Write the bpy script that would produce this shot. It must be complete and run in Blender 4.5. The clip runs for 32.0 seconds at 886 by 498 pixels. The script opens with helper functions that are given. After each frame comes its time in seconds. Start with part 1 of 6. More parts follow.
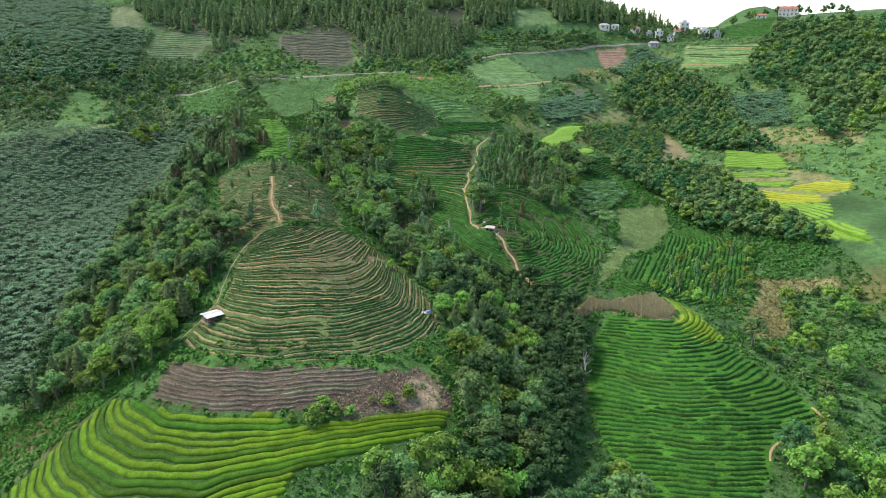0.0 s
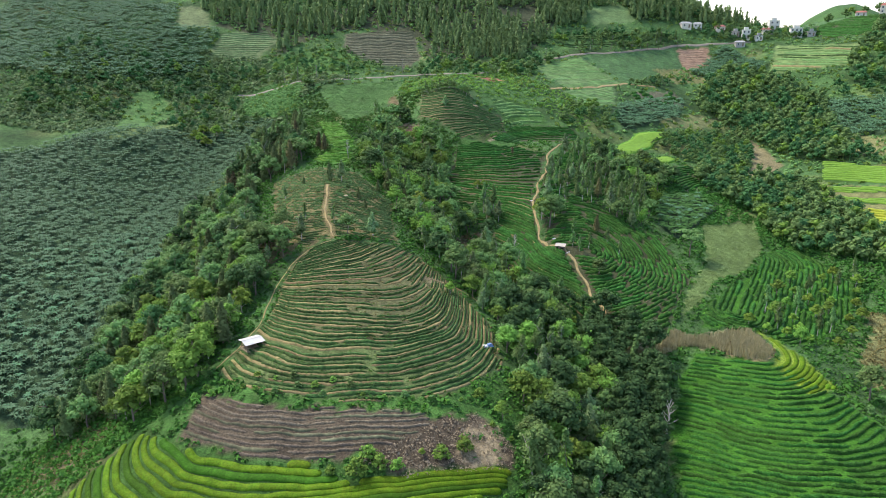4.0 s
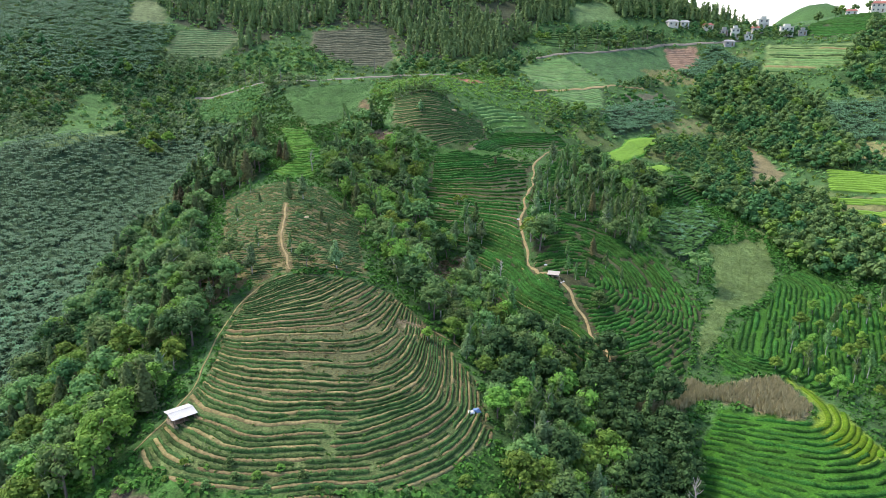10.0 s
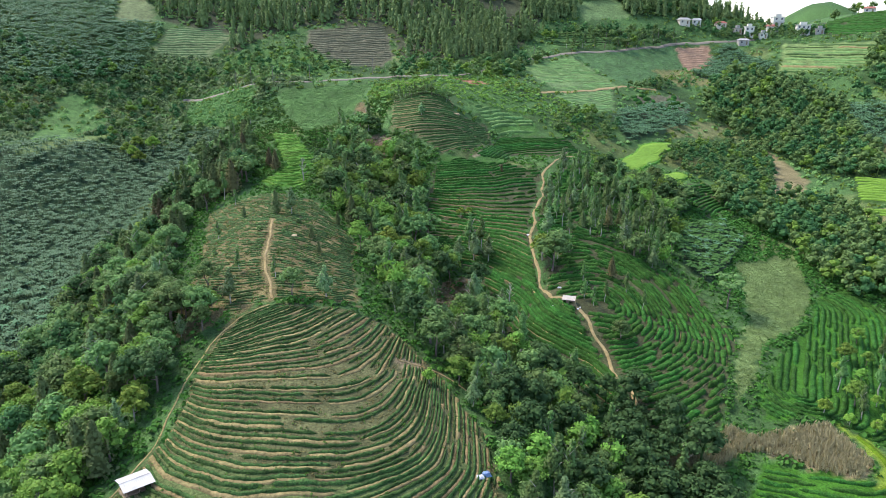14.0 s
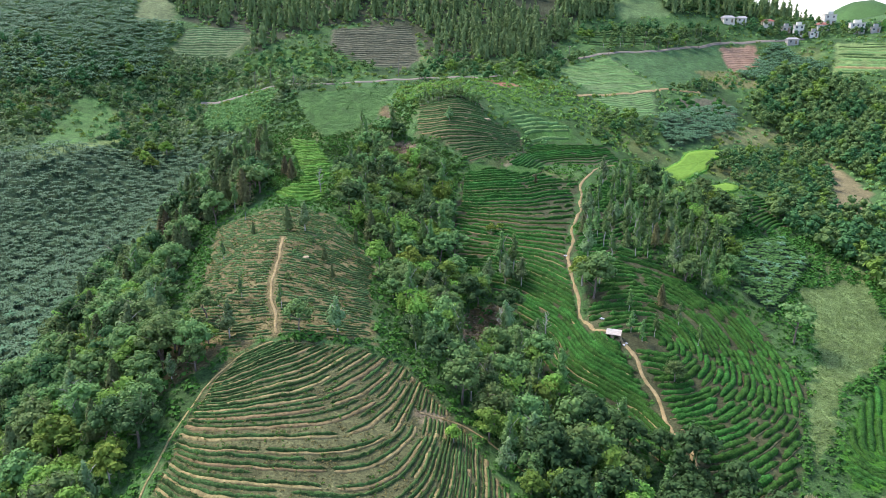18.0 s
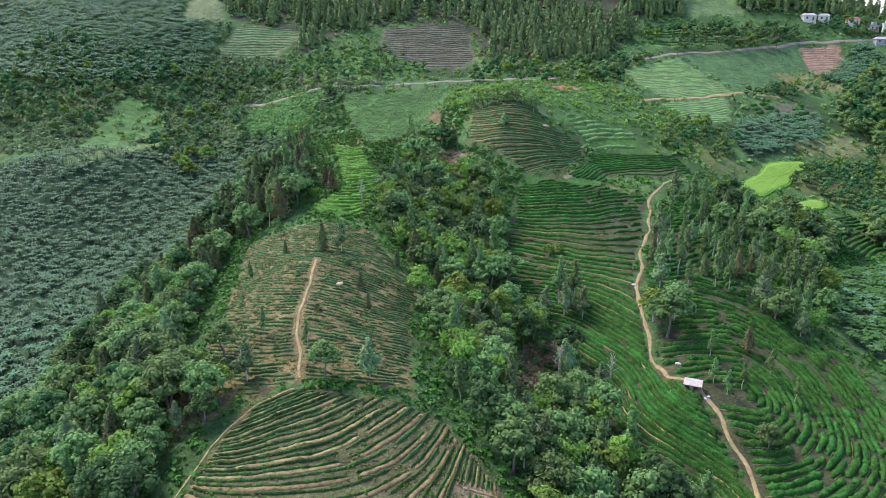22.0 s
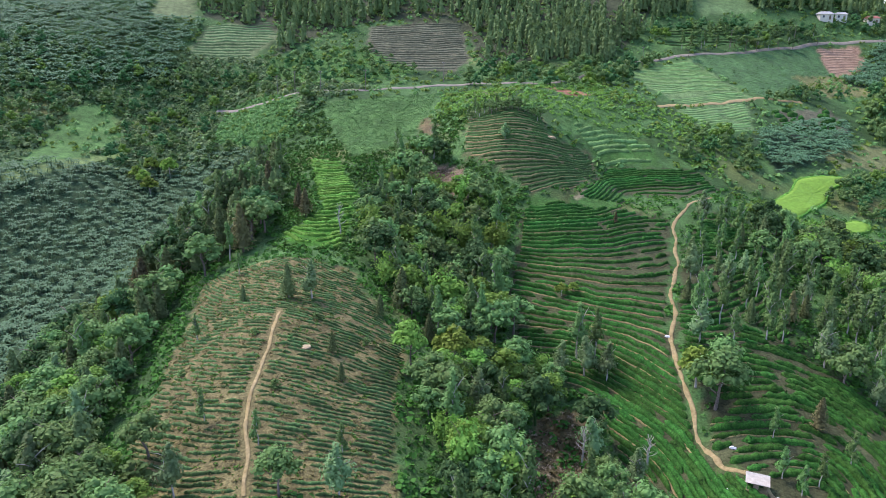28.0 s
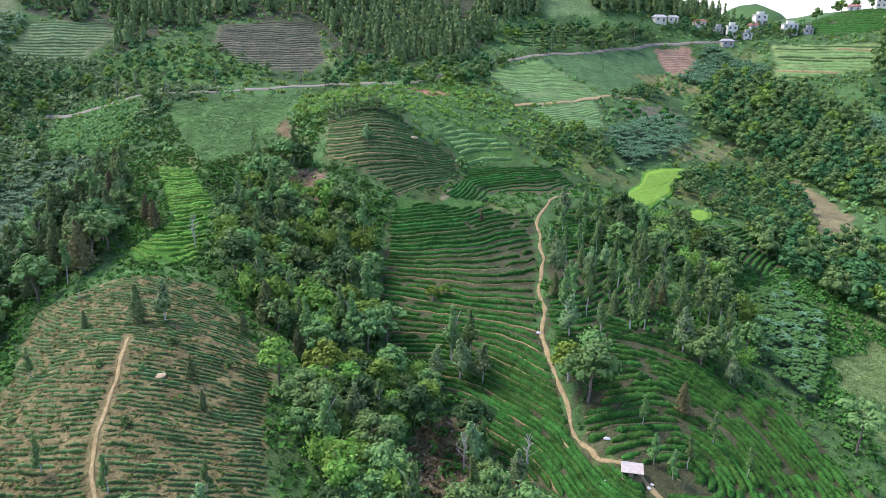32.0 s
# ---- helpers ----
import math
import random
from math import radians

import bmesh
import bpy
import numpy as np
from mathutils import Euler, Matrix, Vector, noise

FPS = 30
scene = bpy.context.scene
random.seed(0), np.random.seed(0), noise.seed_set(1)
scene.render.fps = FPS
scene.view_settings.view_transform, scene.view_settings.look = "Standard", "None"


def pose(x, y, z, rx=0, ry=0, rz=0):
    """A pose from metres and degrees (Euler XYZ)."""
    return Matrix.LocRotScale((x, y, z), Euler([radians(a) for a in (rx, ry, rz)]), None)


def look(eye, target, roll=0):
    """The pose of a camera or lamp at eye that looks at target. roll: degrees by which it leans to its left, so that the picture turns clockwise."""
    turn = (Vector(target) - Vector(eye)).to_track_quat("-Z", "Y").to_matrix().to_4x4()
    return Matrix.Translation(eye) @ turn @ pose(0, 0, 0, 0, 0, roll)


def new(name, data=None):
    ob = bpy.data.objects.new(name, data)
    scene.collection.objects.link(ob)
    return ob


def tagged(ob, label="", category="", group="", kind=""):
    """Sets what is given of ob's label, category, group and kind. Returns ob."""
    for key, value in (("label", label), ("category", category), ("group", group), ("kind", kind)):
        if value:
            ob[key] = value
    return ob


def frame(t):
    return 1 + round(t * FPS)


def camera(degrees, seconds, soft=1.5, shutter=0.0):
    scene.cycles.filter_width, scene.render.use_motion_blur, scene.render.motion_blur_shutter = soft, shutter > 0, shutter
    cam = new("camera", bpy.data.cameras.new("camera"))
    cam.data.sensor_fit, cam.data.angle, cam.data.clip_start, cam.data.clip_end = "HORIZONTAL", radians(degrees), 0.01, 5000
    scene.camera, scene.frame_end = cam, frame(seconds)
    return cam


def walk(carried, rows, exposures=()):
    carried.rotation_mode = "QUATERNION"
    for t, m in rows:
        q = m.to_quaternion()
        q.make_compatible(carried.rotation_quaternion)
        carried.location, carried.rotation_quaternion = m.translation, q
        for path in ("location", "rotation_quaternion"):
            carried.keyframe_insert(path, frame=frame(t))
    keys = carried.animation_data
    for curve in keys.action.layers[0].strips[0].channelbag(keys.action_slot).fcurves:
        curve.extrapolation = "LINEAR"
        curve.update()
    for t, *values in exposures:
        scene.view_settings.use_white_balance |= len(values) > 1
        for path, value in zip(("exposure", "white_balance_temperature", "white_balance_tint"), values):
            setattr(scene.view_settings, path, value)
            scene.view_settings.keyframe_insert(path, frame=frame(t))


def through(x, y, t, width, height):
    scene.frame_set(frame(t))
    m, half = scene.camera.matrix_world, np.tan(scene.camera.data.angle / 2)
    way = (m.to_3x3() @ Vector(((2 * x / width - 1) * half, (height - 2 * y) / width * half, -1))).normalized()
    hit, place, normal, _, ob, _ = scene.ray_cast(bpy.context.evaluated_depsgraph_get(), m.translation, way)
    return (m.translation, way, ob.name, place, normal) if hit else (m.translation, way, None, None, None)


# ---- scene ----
import functools

cam = camera(64.7, 32.0, 0.9)
METRES, EYE, TILT, LEAN, TURN = 140.0, 75.0, -16.4, 0.0, 0.0
ROWS = [
    (0.0, 0.0, 0.0, 0.0, 0.0, 0.0, -0.0),
    (0.5, -0.0004, 0.0165, 0.0049, 0.15, 0.01, -0.05),
    (1.0, -0.0009, 0.0332, 0.0099, 0.69, 0.01, -0.21),
    (1.5, -0.0012, 0.0495, 0.0149, 1.45, -0.0, -0.43),
    (2.0, -0.0015, 0.0663, 0.0196, 2.21, -0.01, -0.65),
    (2.5, -0.0019, 0.0827, 0.0247, 2.97, -0.03, -0.87),
    (3.0, -0.0026, 0.099, 0.0296, 3.73, -0.06, -1.1),
    (3.5, -0.0032, 0.1156, 0.0345, 4.49, -0.09, -1.32),
    (4.0, -0.0037, 0.1319, 0.0394, 5.2, -0.12, -1.53),
    (4.5, -0.0044, 0.1482, 0.0443, 5.27, -0.13, -1.56),
    (6.5, -0.0095, 0.2136, 0.0636, 5.3, -0.16, -1.63),
    (7.0, -0.0112, 0.2301, 0.0686, 5.31, -0.17, -1.64),
    (7.5, -0.0128, 0.2464, 0.0734, 5.32, -0.19, -1.65),
    (8.0, -0.014, 0.2629, 0.0783, 5.02, -0.18, -1.56),
    (8.5, -0.0155, 0.2794, 0.0831, 4.37, -0.18, -1.39),
    (9.0, -0.0171, 0.2959, 0.088, 3.57, -0.17, -1.17),
    (9.5, -0.0193, 0.3122, 0.0928, 3.33, -0.19, -1.11),
    (10.0, -0.0209, 0.3289, 0.0976, 3.33, -0.2, -1.13),
    (10.5, -0.0225, 0.3455, 0.1024, 3.34, -0.22, -1.14),
    (11.0, -0.024, 0.3623, 0.107, 3.36, -0.23, -1.13),
    (11.5, -0.0256, 0.3788, 0.1121, 3.36, -0.25, -1.14),
    (12.0, -0.027, 0.3955, 0.1168, 3.38, -0.25, -1.14),
    (12.5, -0.0283, 0.412, 0.1218, 3.39, -0.27, -1.14),
    (13.0, -0.0298, 0.4285, 0.1266, 3.39, -0.27, -1.13),
    (13.5, -0.0312, 0.4452, 0.1314, 3.4, -0.27, -1.13),
    (14.0, -0.0326, 0.4618, 0.1362, 3.41, -0.28, -1.14),
    (14.5, -0.0339, 0.4783, 0.1411, 3.42, -0.28, -1.14),
    (16.5, -0.0388, 0.5437, 0.1596, 3.97, -0.29, -1.27),
    (17.0, -0.0403, 0.5602, 0.1645, 4.52, -0.31, -1.41),
    (17.5, -0.0417, 0.5769, 0.1693, 5.09, -0.34, -1.57),
    (18.0, -0.043, 0.5934, 0.1743, 5.65, -0.35, -1.71),
    (18.5, -0.0447, 0.6101, 0.179, 6.22, -0.37, -1.87),
    (19.0, -0.0463, 0.6266, 0.1839, 6.92, -0.39, -2.07),
    (19.5, -0.048, 0.6431, 0.1889, 7.66, -0.42, -2.27),
    (20.0, -0.0498, 0.6597, 0.1936, 8.35, -0.45, -2.46),
    (20.5, -0.0516, 0.6763, 0.1984, 9.06, -0.48, -2.65),
    (21.0, -0.0537, 0.6928, 0.2034, 9.64, -0.53, -2.83),
    (21.5, -0.0559, 0.7092, 0.2084, 9.7, -0.53, -2.87),
    (22.0, -0.0587, 0.7256, 0.2132, 9.83, -0.55, -2.92),
    (22.5, -0.0614, 0.7421, 0.2181, 10.56, -0.6, -3.14),
    (23.0, -0.0642, 0.7585, 0.223, 11.32, -0.65, -3.37),
    (23.5, -0.0671, 0.7749, 0.228, 12.1, -0.71, -3.58),
    (24.0, -0.0703, 0.7912, 0.2328, 12.87, -0.77, -3.8),
    (24.5, -0.0733, 0.8078, 0.2375, 13.56, -0.83, -4.0),
    (26.5, -0.0865, 0.8733, 0.2561, 13.16, -0.79, -3.92),
    (27.0, -0.09, 0.8897, 0.2609, 11.72, -0.71, -3.52),
    (27.5, -0.0942, 0.9057, 0.2657, 10.17, -0.62, -3.11),
    (28.0, -0.0981, 0.9217, 0.2708, 9.11, -0.55, -2.82),
    (28.5, -0.1009, 0.9347, 0.2748, 8.0, -0.5, -2.58),
    (29.0, -0.1023, 0.9434, 0.2776, 6.71, -0.45, -2.32),
    (29.5, -0.1028, 0.948, 0.2794, 5.28, -0.4, -2.0),
    (30.0, -0.1027, 0.95, 0.2799, 3.75, -0.37, -1.62),
    (30.5, -0.1024, 0.9507, 0.2793, 2.21, -0.33, -1.16),
    (31.0, -0.1022, 0.9509, 0.279, 0.65, -0.3, -0.69),
    (31.5, -0.1021, 0.9511, 0.2784, -0.76, -0.29, -0.25),
    (32.0, -0.1027, 0.9513, 0.2779, -1.8, -0.28, 0.08),
]
walk(cam, [(t, pose(0, 0, EYE, TILT, LEAN, TURN) @ pose(METRES * x, METRES * y, METRES * z, 90 + pitch, roll, yaw)) for t, x, y, z, yaw, pitch, roll in ROWS], exposures=((0, 1.60, 6400, 21), (9, 1.60, 6250, 22), (13, 1.64, 6200, 23), (17, 1.74, 6100, 26), (19.5, 1.68, 6000, 29), (26, 1.63, 5900, 31), (32, 1.66, 5900, 31)))

# ---- sky and sun ----
SUN_ELEV, SUN_AZ = 52.0, -58.0      # degrees; azimuth from +y towards +x
world = bpy.data.worlds.new("sky")
scene.world = world
world.use_nodes = True
wn = world.node_tree
sky = wn.nodes.new("ShaderNodeTexSky")
sky.sky_type = "NISHITA"
sky.sun_disc = False
sky.sun_elevation = radians(SUN_ELEV)
sky.sun_rotation = radians(SUN_AZ)
sky.air_density, sky.dust_density, sky.ozone_density = 1.0, 1.6, 1.5
background = wn.nodes["Background"]
background.inputs["Strength"].default_value = 0.15
wn.links.new(sky.outputs["Color"], background.inputs["Color"])
sun = new("sun", bpy.data.lights.new("sun", "SUN"))
sun.data.energy, sun.data.angle, sun.data.color = 1.85, radians(16), (1.0, 0.95, 0.84)
sun_way = Vector((math.sin(radians(SUN_AZ)) * math.cos(radians(SUN_ELEV)), math.cos(radians(SUN_AZ)) * math.cos(radians(SUN_ELEV)), math.sin(radians(SUN_ELEV))))
sun.matrix_world = look(sun_way * 900, (0, 0, 0))

# ---- materials ----
MAT = {}


def material(name, colour=(0.5, 0.5, 0.5), rough=0.8, grain=None, contrast=0.35, second=None, bump=0.0, attribute=None, per_piece=0.0, metal=0.0, spec=0.25, through=0.0, bump_size=None, coat=0.0):
    """A surface: base colour varied at two scales, with relief; per_piece varies it by object or island."""
    m = bpy.data.materials.new(name)
    m.use_nodes = True
    nt = m.node_tree
    b = nt.nodes["Principled BSDF"]
    b.inputs["Roughness"].default_value, b.inputs["Metallic"].default_value = rough, metal
    b.inputs["Specular IOR Level"].default_value = spec
    out = None
    if attribute:
        a = nt.nodes.new("ShaderNodeAttribute")
        a.attribute_name = attribute
        out = a.outputs["Color"]
    else:
        a = nt.nodes.new("ShaderNodeRGB")
        a.outputs[0].default_value = (*colour, 1)
        out = a.outputs[0]
    geo = nt.nodes.new("ShaderNodeNewGeometry")

    def noise_of(scale, detail=4.0):
        t = nt.nodes.new("ShaderNodeTexNoise")
        t.inputs["Scale"].default_value, t.inputs["Detail"].default_value, t.inputs["Roughness"].default_value = scale, detail, 0.62
        nt.links.new(geo.outputs["Position"], t.inputs["Vector"])
        return t.outputs["Fac"]

    def scaled(value, low, high):
        r = nt.nodes.new("ShaderNodeMapRange")
        r.inputs["From Min"].default_value, r.inputs["From Max"].default_value = 0.25, 0.75
        r.inputs["To Min"].default_value, r.inputs["To Max"].default_value = low, high
        nt.links.new(value, r.inputs["Value"])
        return r.outputs["Result"]

    def times(col, factor):
        v = nt.nodes.new("ShaderNodeVectorMath")
        v.operation = "SCALE"
        nt.links.new(col, v.inputs[0])
        nt.links.new(factor, v.inputs["Scale"])
        return v.outputs["Vector"]

    if second:
        mix = nt.nodes.new("ShaderNodeMix")
        mix.data_type = "RGBA"
        nt.links.new(out, mix.inputs["A"])
        mix.inputs["B"].default_value = (*second, 1)
        nt.links.new(scaled(noise_of((grain or 1.0) * 0.23, 3), -0.2, 0.9), mix.inputs["Factor"])
        out = mix.outputs["Result"]
    if grain:
        out = times(out, scaled(noise_of(grain), 1 - contrast, 1 + contrast))
        out = times(out, scaled(noise_of(grain * 0.17, 2), 1 - contrast * 0.6, 1 + contrast * 0.6))
    if per_piece:
        info = nt.nodes.new("ShaderNodeObjectInfo")
        add = nt.nodes.new("ShaderNodeMath")
        add.operation = "ADD"
        for k, value in enumerate((info.outputs["Random"], geo.outputs["Random Per Island"])):
            part_of = nt.nodes.new("ShaderNodeMath")
            part_of.operation = "MULTIPLY"
            part_of.inputs[1].default_value = (1.3, 0.7)[k]
            nt.links.new(value, part_of.inputs[0])
            nt.links.new(part_of.outputs[0], add.inputs[k])
        wrap = nt.nodes.new("ShaderNodeMapRange")
        wrap.inputs["From Min"].default_value, wrap.inputs["From Max"].default_value = 0.0, 2.0
        wrap.inputs["To Min"].default_value, wrap.inputs["To Max"].default_value = 1 - per_piece, 1 + per_piece
        nt.links.new(add.outputs[0], wrap.inputs["Value"])
        out = times(out, wrap.outputs["Result"])
        hue = nt.nodes.new("ShaderNodeHueSaturation")
        shift = nt.nodes.new("ShaderNodeMapRange")
        shift.inputs["To Min"].default_value, shift.inputs["To Max"].default_value = 0.5 - 0.018 * min(1, per_piece * 2), 0.5 + 0.022 * min(1, per_piece * 2)
        nt.links.new(info.outputs["Random"], shift.inputs["Value"])
        nt.links.new(shift.outputs["Result"], hue.inputs["Hue"])
        nt.links.new(out, hue.inputs["Color"])
        out = hue.outputs["Color"]
    nt.links.new(out, b.inputs["Base Color"])
    if bump:
        bn = nt.nodes.new("ShaderNodeBump")
        bn.inputs["Strength"].default_value, bn.inputs["Distance"].default_value = min(1.0, bump * 4), bump
        nt.links.new(noise_of(bump_size or grain or 2.0, 5), bn.inputs["Height"])
        nt.links.new(bn.outputs["Normal"], b.inputs["Normal"])
    if through:
        tr = nt.nodes.new("ShaderNodeBsdfTranslucent")
        nt.links.new(out, tr.inputs["Color"])
        mx = nt.nodes.new("ShaderNodeMixShader")
        mx.inputs[0].default_value = through
        nt.links.new(b.outputs[0], mx.inputs[1])
        nt.links.new(tr.outputs[0], mx.inputs[2])
        nt.links.new(mx.outputs[0], nt.nodes["Material Output"].inputs["Surface"])
    MAT[name] = m
    return m


material("ground", rough=0.95, grain=2.4, contrast=0.55, bump=0.3, attribute="cover", spec=0.1)
LEAF = dict(rough=0.7, spec=0.08, per_piece=0.5, through=0.28)
# Deep green leaf; it also stands in for shade along the gully bottom.
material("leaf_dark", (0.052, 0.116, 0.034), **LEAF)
material("leaf_mid", (0.114, 0.200, 0.055), **LEAF)
material("leaf_fresh", (0.136, 0.250, 0.038), **LEAF)
material("leaf_yellow", (0.165, 0.265, 0.036), **LEAF)
material("leaf_fir", (0.118, 0.158, 0.052), **LEAF)
material("leaf_rust", (0.124, 0.114, 0.045), **LEAF)
# Grey-green of the open trees, lightened to paint haze onto far scrub.
material("leaf_grey_hazed", (0.140, 0.215, 0.080), **LEAF)
material("weed_leaf", (0.046, 0.122, 0.020), rough=0.8, spec=0.05, per_piece=0.45, through=0.2)
material("maize_leaf", (0.055, 0.135, 0.032), rough=0.75, spec=0.05, per_piece=0.4, through=0.15)
# Banana green with the hillside's pale blue haze mixed into the colour.
material("banana_leaf_hazed", (0.074, 0.160, 0.068), rough=0.62, spec=0.09, per_piece=0.3, through=0.15)
material("tea_leaf", (0.025, 0.082, 0.012), rough=0.75, grain=3.2, contrast=0.7, bump=0.2, bump_size=6, spec=0.05, per_piece=0.30)
material("tea_dull", (0.040, 0.080, 0.020), rough=0.75, grain=3.0, contrast=0.7, bump=0.2, bump_size=6, spec=0.05, per_piece=0.30)
material("tea_young", (0.052, 0.094, 0.028), rough=0.8, grain=3.0, contrast=0.6, spec=0.05, per_piece=0.35)
material("tea_brown", (0.090, 0.094, 0.050), rough=0.8, grain=1.0, contrast=0.5, spec=0.05, per_piece=0.25)
material("tea_pale", (0.100, 0.156, 0.054), rough=0.8, grain=1.0, contrast=0.4, spec=0.05, per_piece=0.25)
material("crop_row", (0.095, 0.175, 0.050), rough=0.8, grain=1.2, contrast=0.45, spec=0.05, per_piece=0.25)
material("tea_bright", (0.072, 0.172, 0.020), rough=0.7, grain=3.0, contrast=0.7, bump=0.2, bump_size=6, spec=0.05, per_piece=0.30)
material("rice_leaf", (0.052, 0.112, 0.005), rough=0.75, grain=3.4, contrast=0.45, bump=0.06, bump_size=9, spec=0.04, per_piece=0.30, second=(0.080, 0.124, 0.007))
material("rice_deep", (0.028, 0.074, 0.005), rough=0.75, grain=3.4, contrast=0.45, bump=0.06, bump_size=9, spec=0.04, per_piece=0.25)
material("rice_ripe", (0.22, 0.25, 0.02), rough=0.7, grain=2.6, contrast=0.3, bump=0.08, bump_size=6, spec=0.06, per_piece=0.18)
material("dry_ridge", (0.110, 0.092, 0.057), rough=0.95, grain=2.6, contrast=0.6, bump=0.10, bump_size=5, spec=0.05, per_piece=0.2, second=(0.085, 0.070, 0.050))
material("dry_stalk", (0.36, 0.330, 0.165), rough=0.9, per_piece=0.35, spec=0.05, through=0.25)
material("grass_blade", (0.058, 0.148, 0.018), rough=0.8, per_piece=0.45, spec=0.1, through=0.15)
material("bark", (0.15, 0.12, 0.09), rough=0.9, grain=6, contrast=0.4, bump=0.03, spec=0.1)
material("pale_bark", (0.33, 0.30, 0.25), rough=0.85, grain=5, contrast=0.3, bump=0.02, spec=0.15)
material("dry_bank", (0.178, 0.140, 0.060), rough=0.95, grain=2.2, contrast=0.5, bump=0.08, bump_size=4, spec=0.08, per_piece=0.3, second=(0.150, 0.128, 0.050))
material("red_ridge", (0.235, 0.158, 0.095), rough=0.95, grain=1.0, contrast=0.3, spec=0.05, per_piece=0.12)
material("path_dirt", (0.225, 0.180, 0.084), rough=0.95, grain=1.6, contrast=0.35, bump=0.06, spec=0.1, second=(0.20, 0.152, 0.056))
material("paddy_green", (0.115, 0.218, 0.026), rough=0.8, grain=1.2, contrast=0.22, bump=0.05, bump_size=6, spec=0.06)
material("road_concrete", (0.165, 0.150, 0.110), rough=0.9, grain=0.8, contrast=0.22, bump=0.02, spec=0.1)
material("roof_sheet", (0.38, 0.385, 0.33), rough=0.6, grain=1.5, contrast=0.16, bump=0.01, spec=0.2, second=(0.36, 0.34, 0.28))
material("fibre_roof", (0.29, 0.285, 0.225), rough=0.8, grain=1.8, contrast=0.25, bump=0.02, spec=0.15, second=(0.34, 0.29, 0.22))
material("timber", (0.20, 0.14, 0.085), rough=0.85, grain=5, contrast=0.35, bump=0.01)
material("blue_tarp", (0.13, 0.21, 0.33), rough=0.55, grain=2, contrast=0.3, bump=0.02, spec=0.3)
material("white_plastic", (0.52, 0.52, 0.47), rough=0.5, grain=3, contrast=0.12, bump=0.01)
material("slab", (0.40, 0.38, 0.34), rough=0.9, grain=2, contrast=0.25)
material("pale_earth", (0.27, 0.215, 0.115), rough=0.95, grain=2, contrast=0.35, bump=0.08)
material("white_wall", (0.58, 0.56, 0.45), rough=0.8, grain=0.6, contrast=0.12, spec=0.2)
material("cream_wall", (0.60, 0.54, 0.40), rough=0.8, grain=0.6, contrast=0.12, spec=0.2)
material("grey_wall", (0.32, 0.31, 0.26), rough=0.85, grain=0.6, contrast=0.2, spec=0.2)
material("red_roof", (0.26, 0.10, 0.065), rough=0.7, grain=1.2, contrast=0.25, spec=0.2)
material("grey_roof", (0.30, 0.30, 0.26), rough=0.7, grain=1.2, contrast=0.25, spec=0.2)
material("window_glass", (0.05, 0.06, 0.07), rough=0.15, spec=0.6)
material("pale_grass", (0.112, 0.172, 0.050), rough=0.9, per_piece=0.25, spec=0.03, through=0.2)
material("brown_stem", (0.19, 0.145, 0.095), rough=0.9, per_piece=0.4, spec=0.05)
material("dry_leaf", (0.165, 0.150, 0.052), rough=0.9, per_piece=0.3, spec=0.05, through=0.15)
material("crop_leaf", (0.068, 0.138, 0.040), rough=0.85, per_piece=0.25, spec=0.04, through=0.2)

# ---- lie of the land ----
LAND_POINTS = []


def landform(name, *points):
    """A spur, gully or slope as a line of (x, y, z)."""
    LAND_POINTS.extend(points)


landform("tea_spur", (-25, 55, -22), (-28, 90, -6), (-27, 105, 0.5), (-25, 119, 6), (-27, 135, 11), (-30, 152, 16.2), (-37, 172, 20.5), (-46, 197, 24.5), (-52, 215, 28), (-57, 234, 31), (-64, 262, 32), (-74, 292, 34), (-85, 329, 40.4), (-91, 354, 43), (-100, 370, 50))
landform("spur_left_edge", (-66, 127, 5.5), (-57, 140, 11), (-53, 150, 14), (-58, 175, 18), (-66, 200, 22), (-76, 235, 25))
landform("spur_right_edge", (1, 124, 4), (-1, 153, 10), (-4, 158, 12), (-14, 180, 16), (-26, 205, 21), (-36, 230, 24), (-46, 262, 26))
landform("tree_belt", (-82, 150, 1), (-84, 180, 8), (-88, 210, 14), (-94, 245, 19), (-100, 275, 22), (-108, 305, 26), (-118, 335, 31))
landform("left_gully", (-85, 90, -18), (-90, 112, -13), (-97, 135, -9), (-102, 157, -5), (-108, 185, 2), (-114, 215, 8), (-120, 250, 12), (-126, 285, 17), (-132, 315, 23))
landform("banana_slope", (-160, 120, -4), (-140, 170, 3), (-149, 229, 12), (-175, 230, 17), (-165, 280, 20), (-170, 319, 35), (-142, 336, 28), (-200, 300, 28), (-225, 350, 45), (-209, 404, 65), (-150, 390, 44), (-230, 180, 14), (-320, 260, 45), (-300, 420, 80))
landform("mid_gully", (8, 60, -24), (16, 90, -16), (22, 112, -11), (28, 133, -8), (32, 152, -5), (32, 168, -2), (26, 186, 2), (15, 207, 6.5), (3, 230, 11), (-9, 250, 16), (-21, 272, 22), (-33, 295, 29), (-45, 320, 37), (-53, 348, 46))
landform("hut_spur", (36, 184, 5), (29, 196, 8.5), (15, 224, 15.5), (11, 250, 21), (13, 280, 25.5), (15, 302, 27.5), (27, 324, 33), (0, 339, 35), (-12, 300, 31), (-5, 275, 25))
landform("upper_tea", (-30, 324, 46), (-28, 345, 54), (-13, 391, 57.5), (-60, 372, 51), (-60, 402, 56), (-108, 379, 54), (-85, 362, 47), (25, 370, 43), (60, 420, 48))
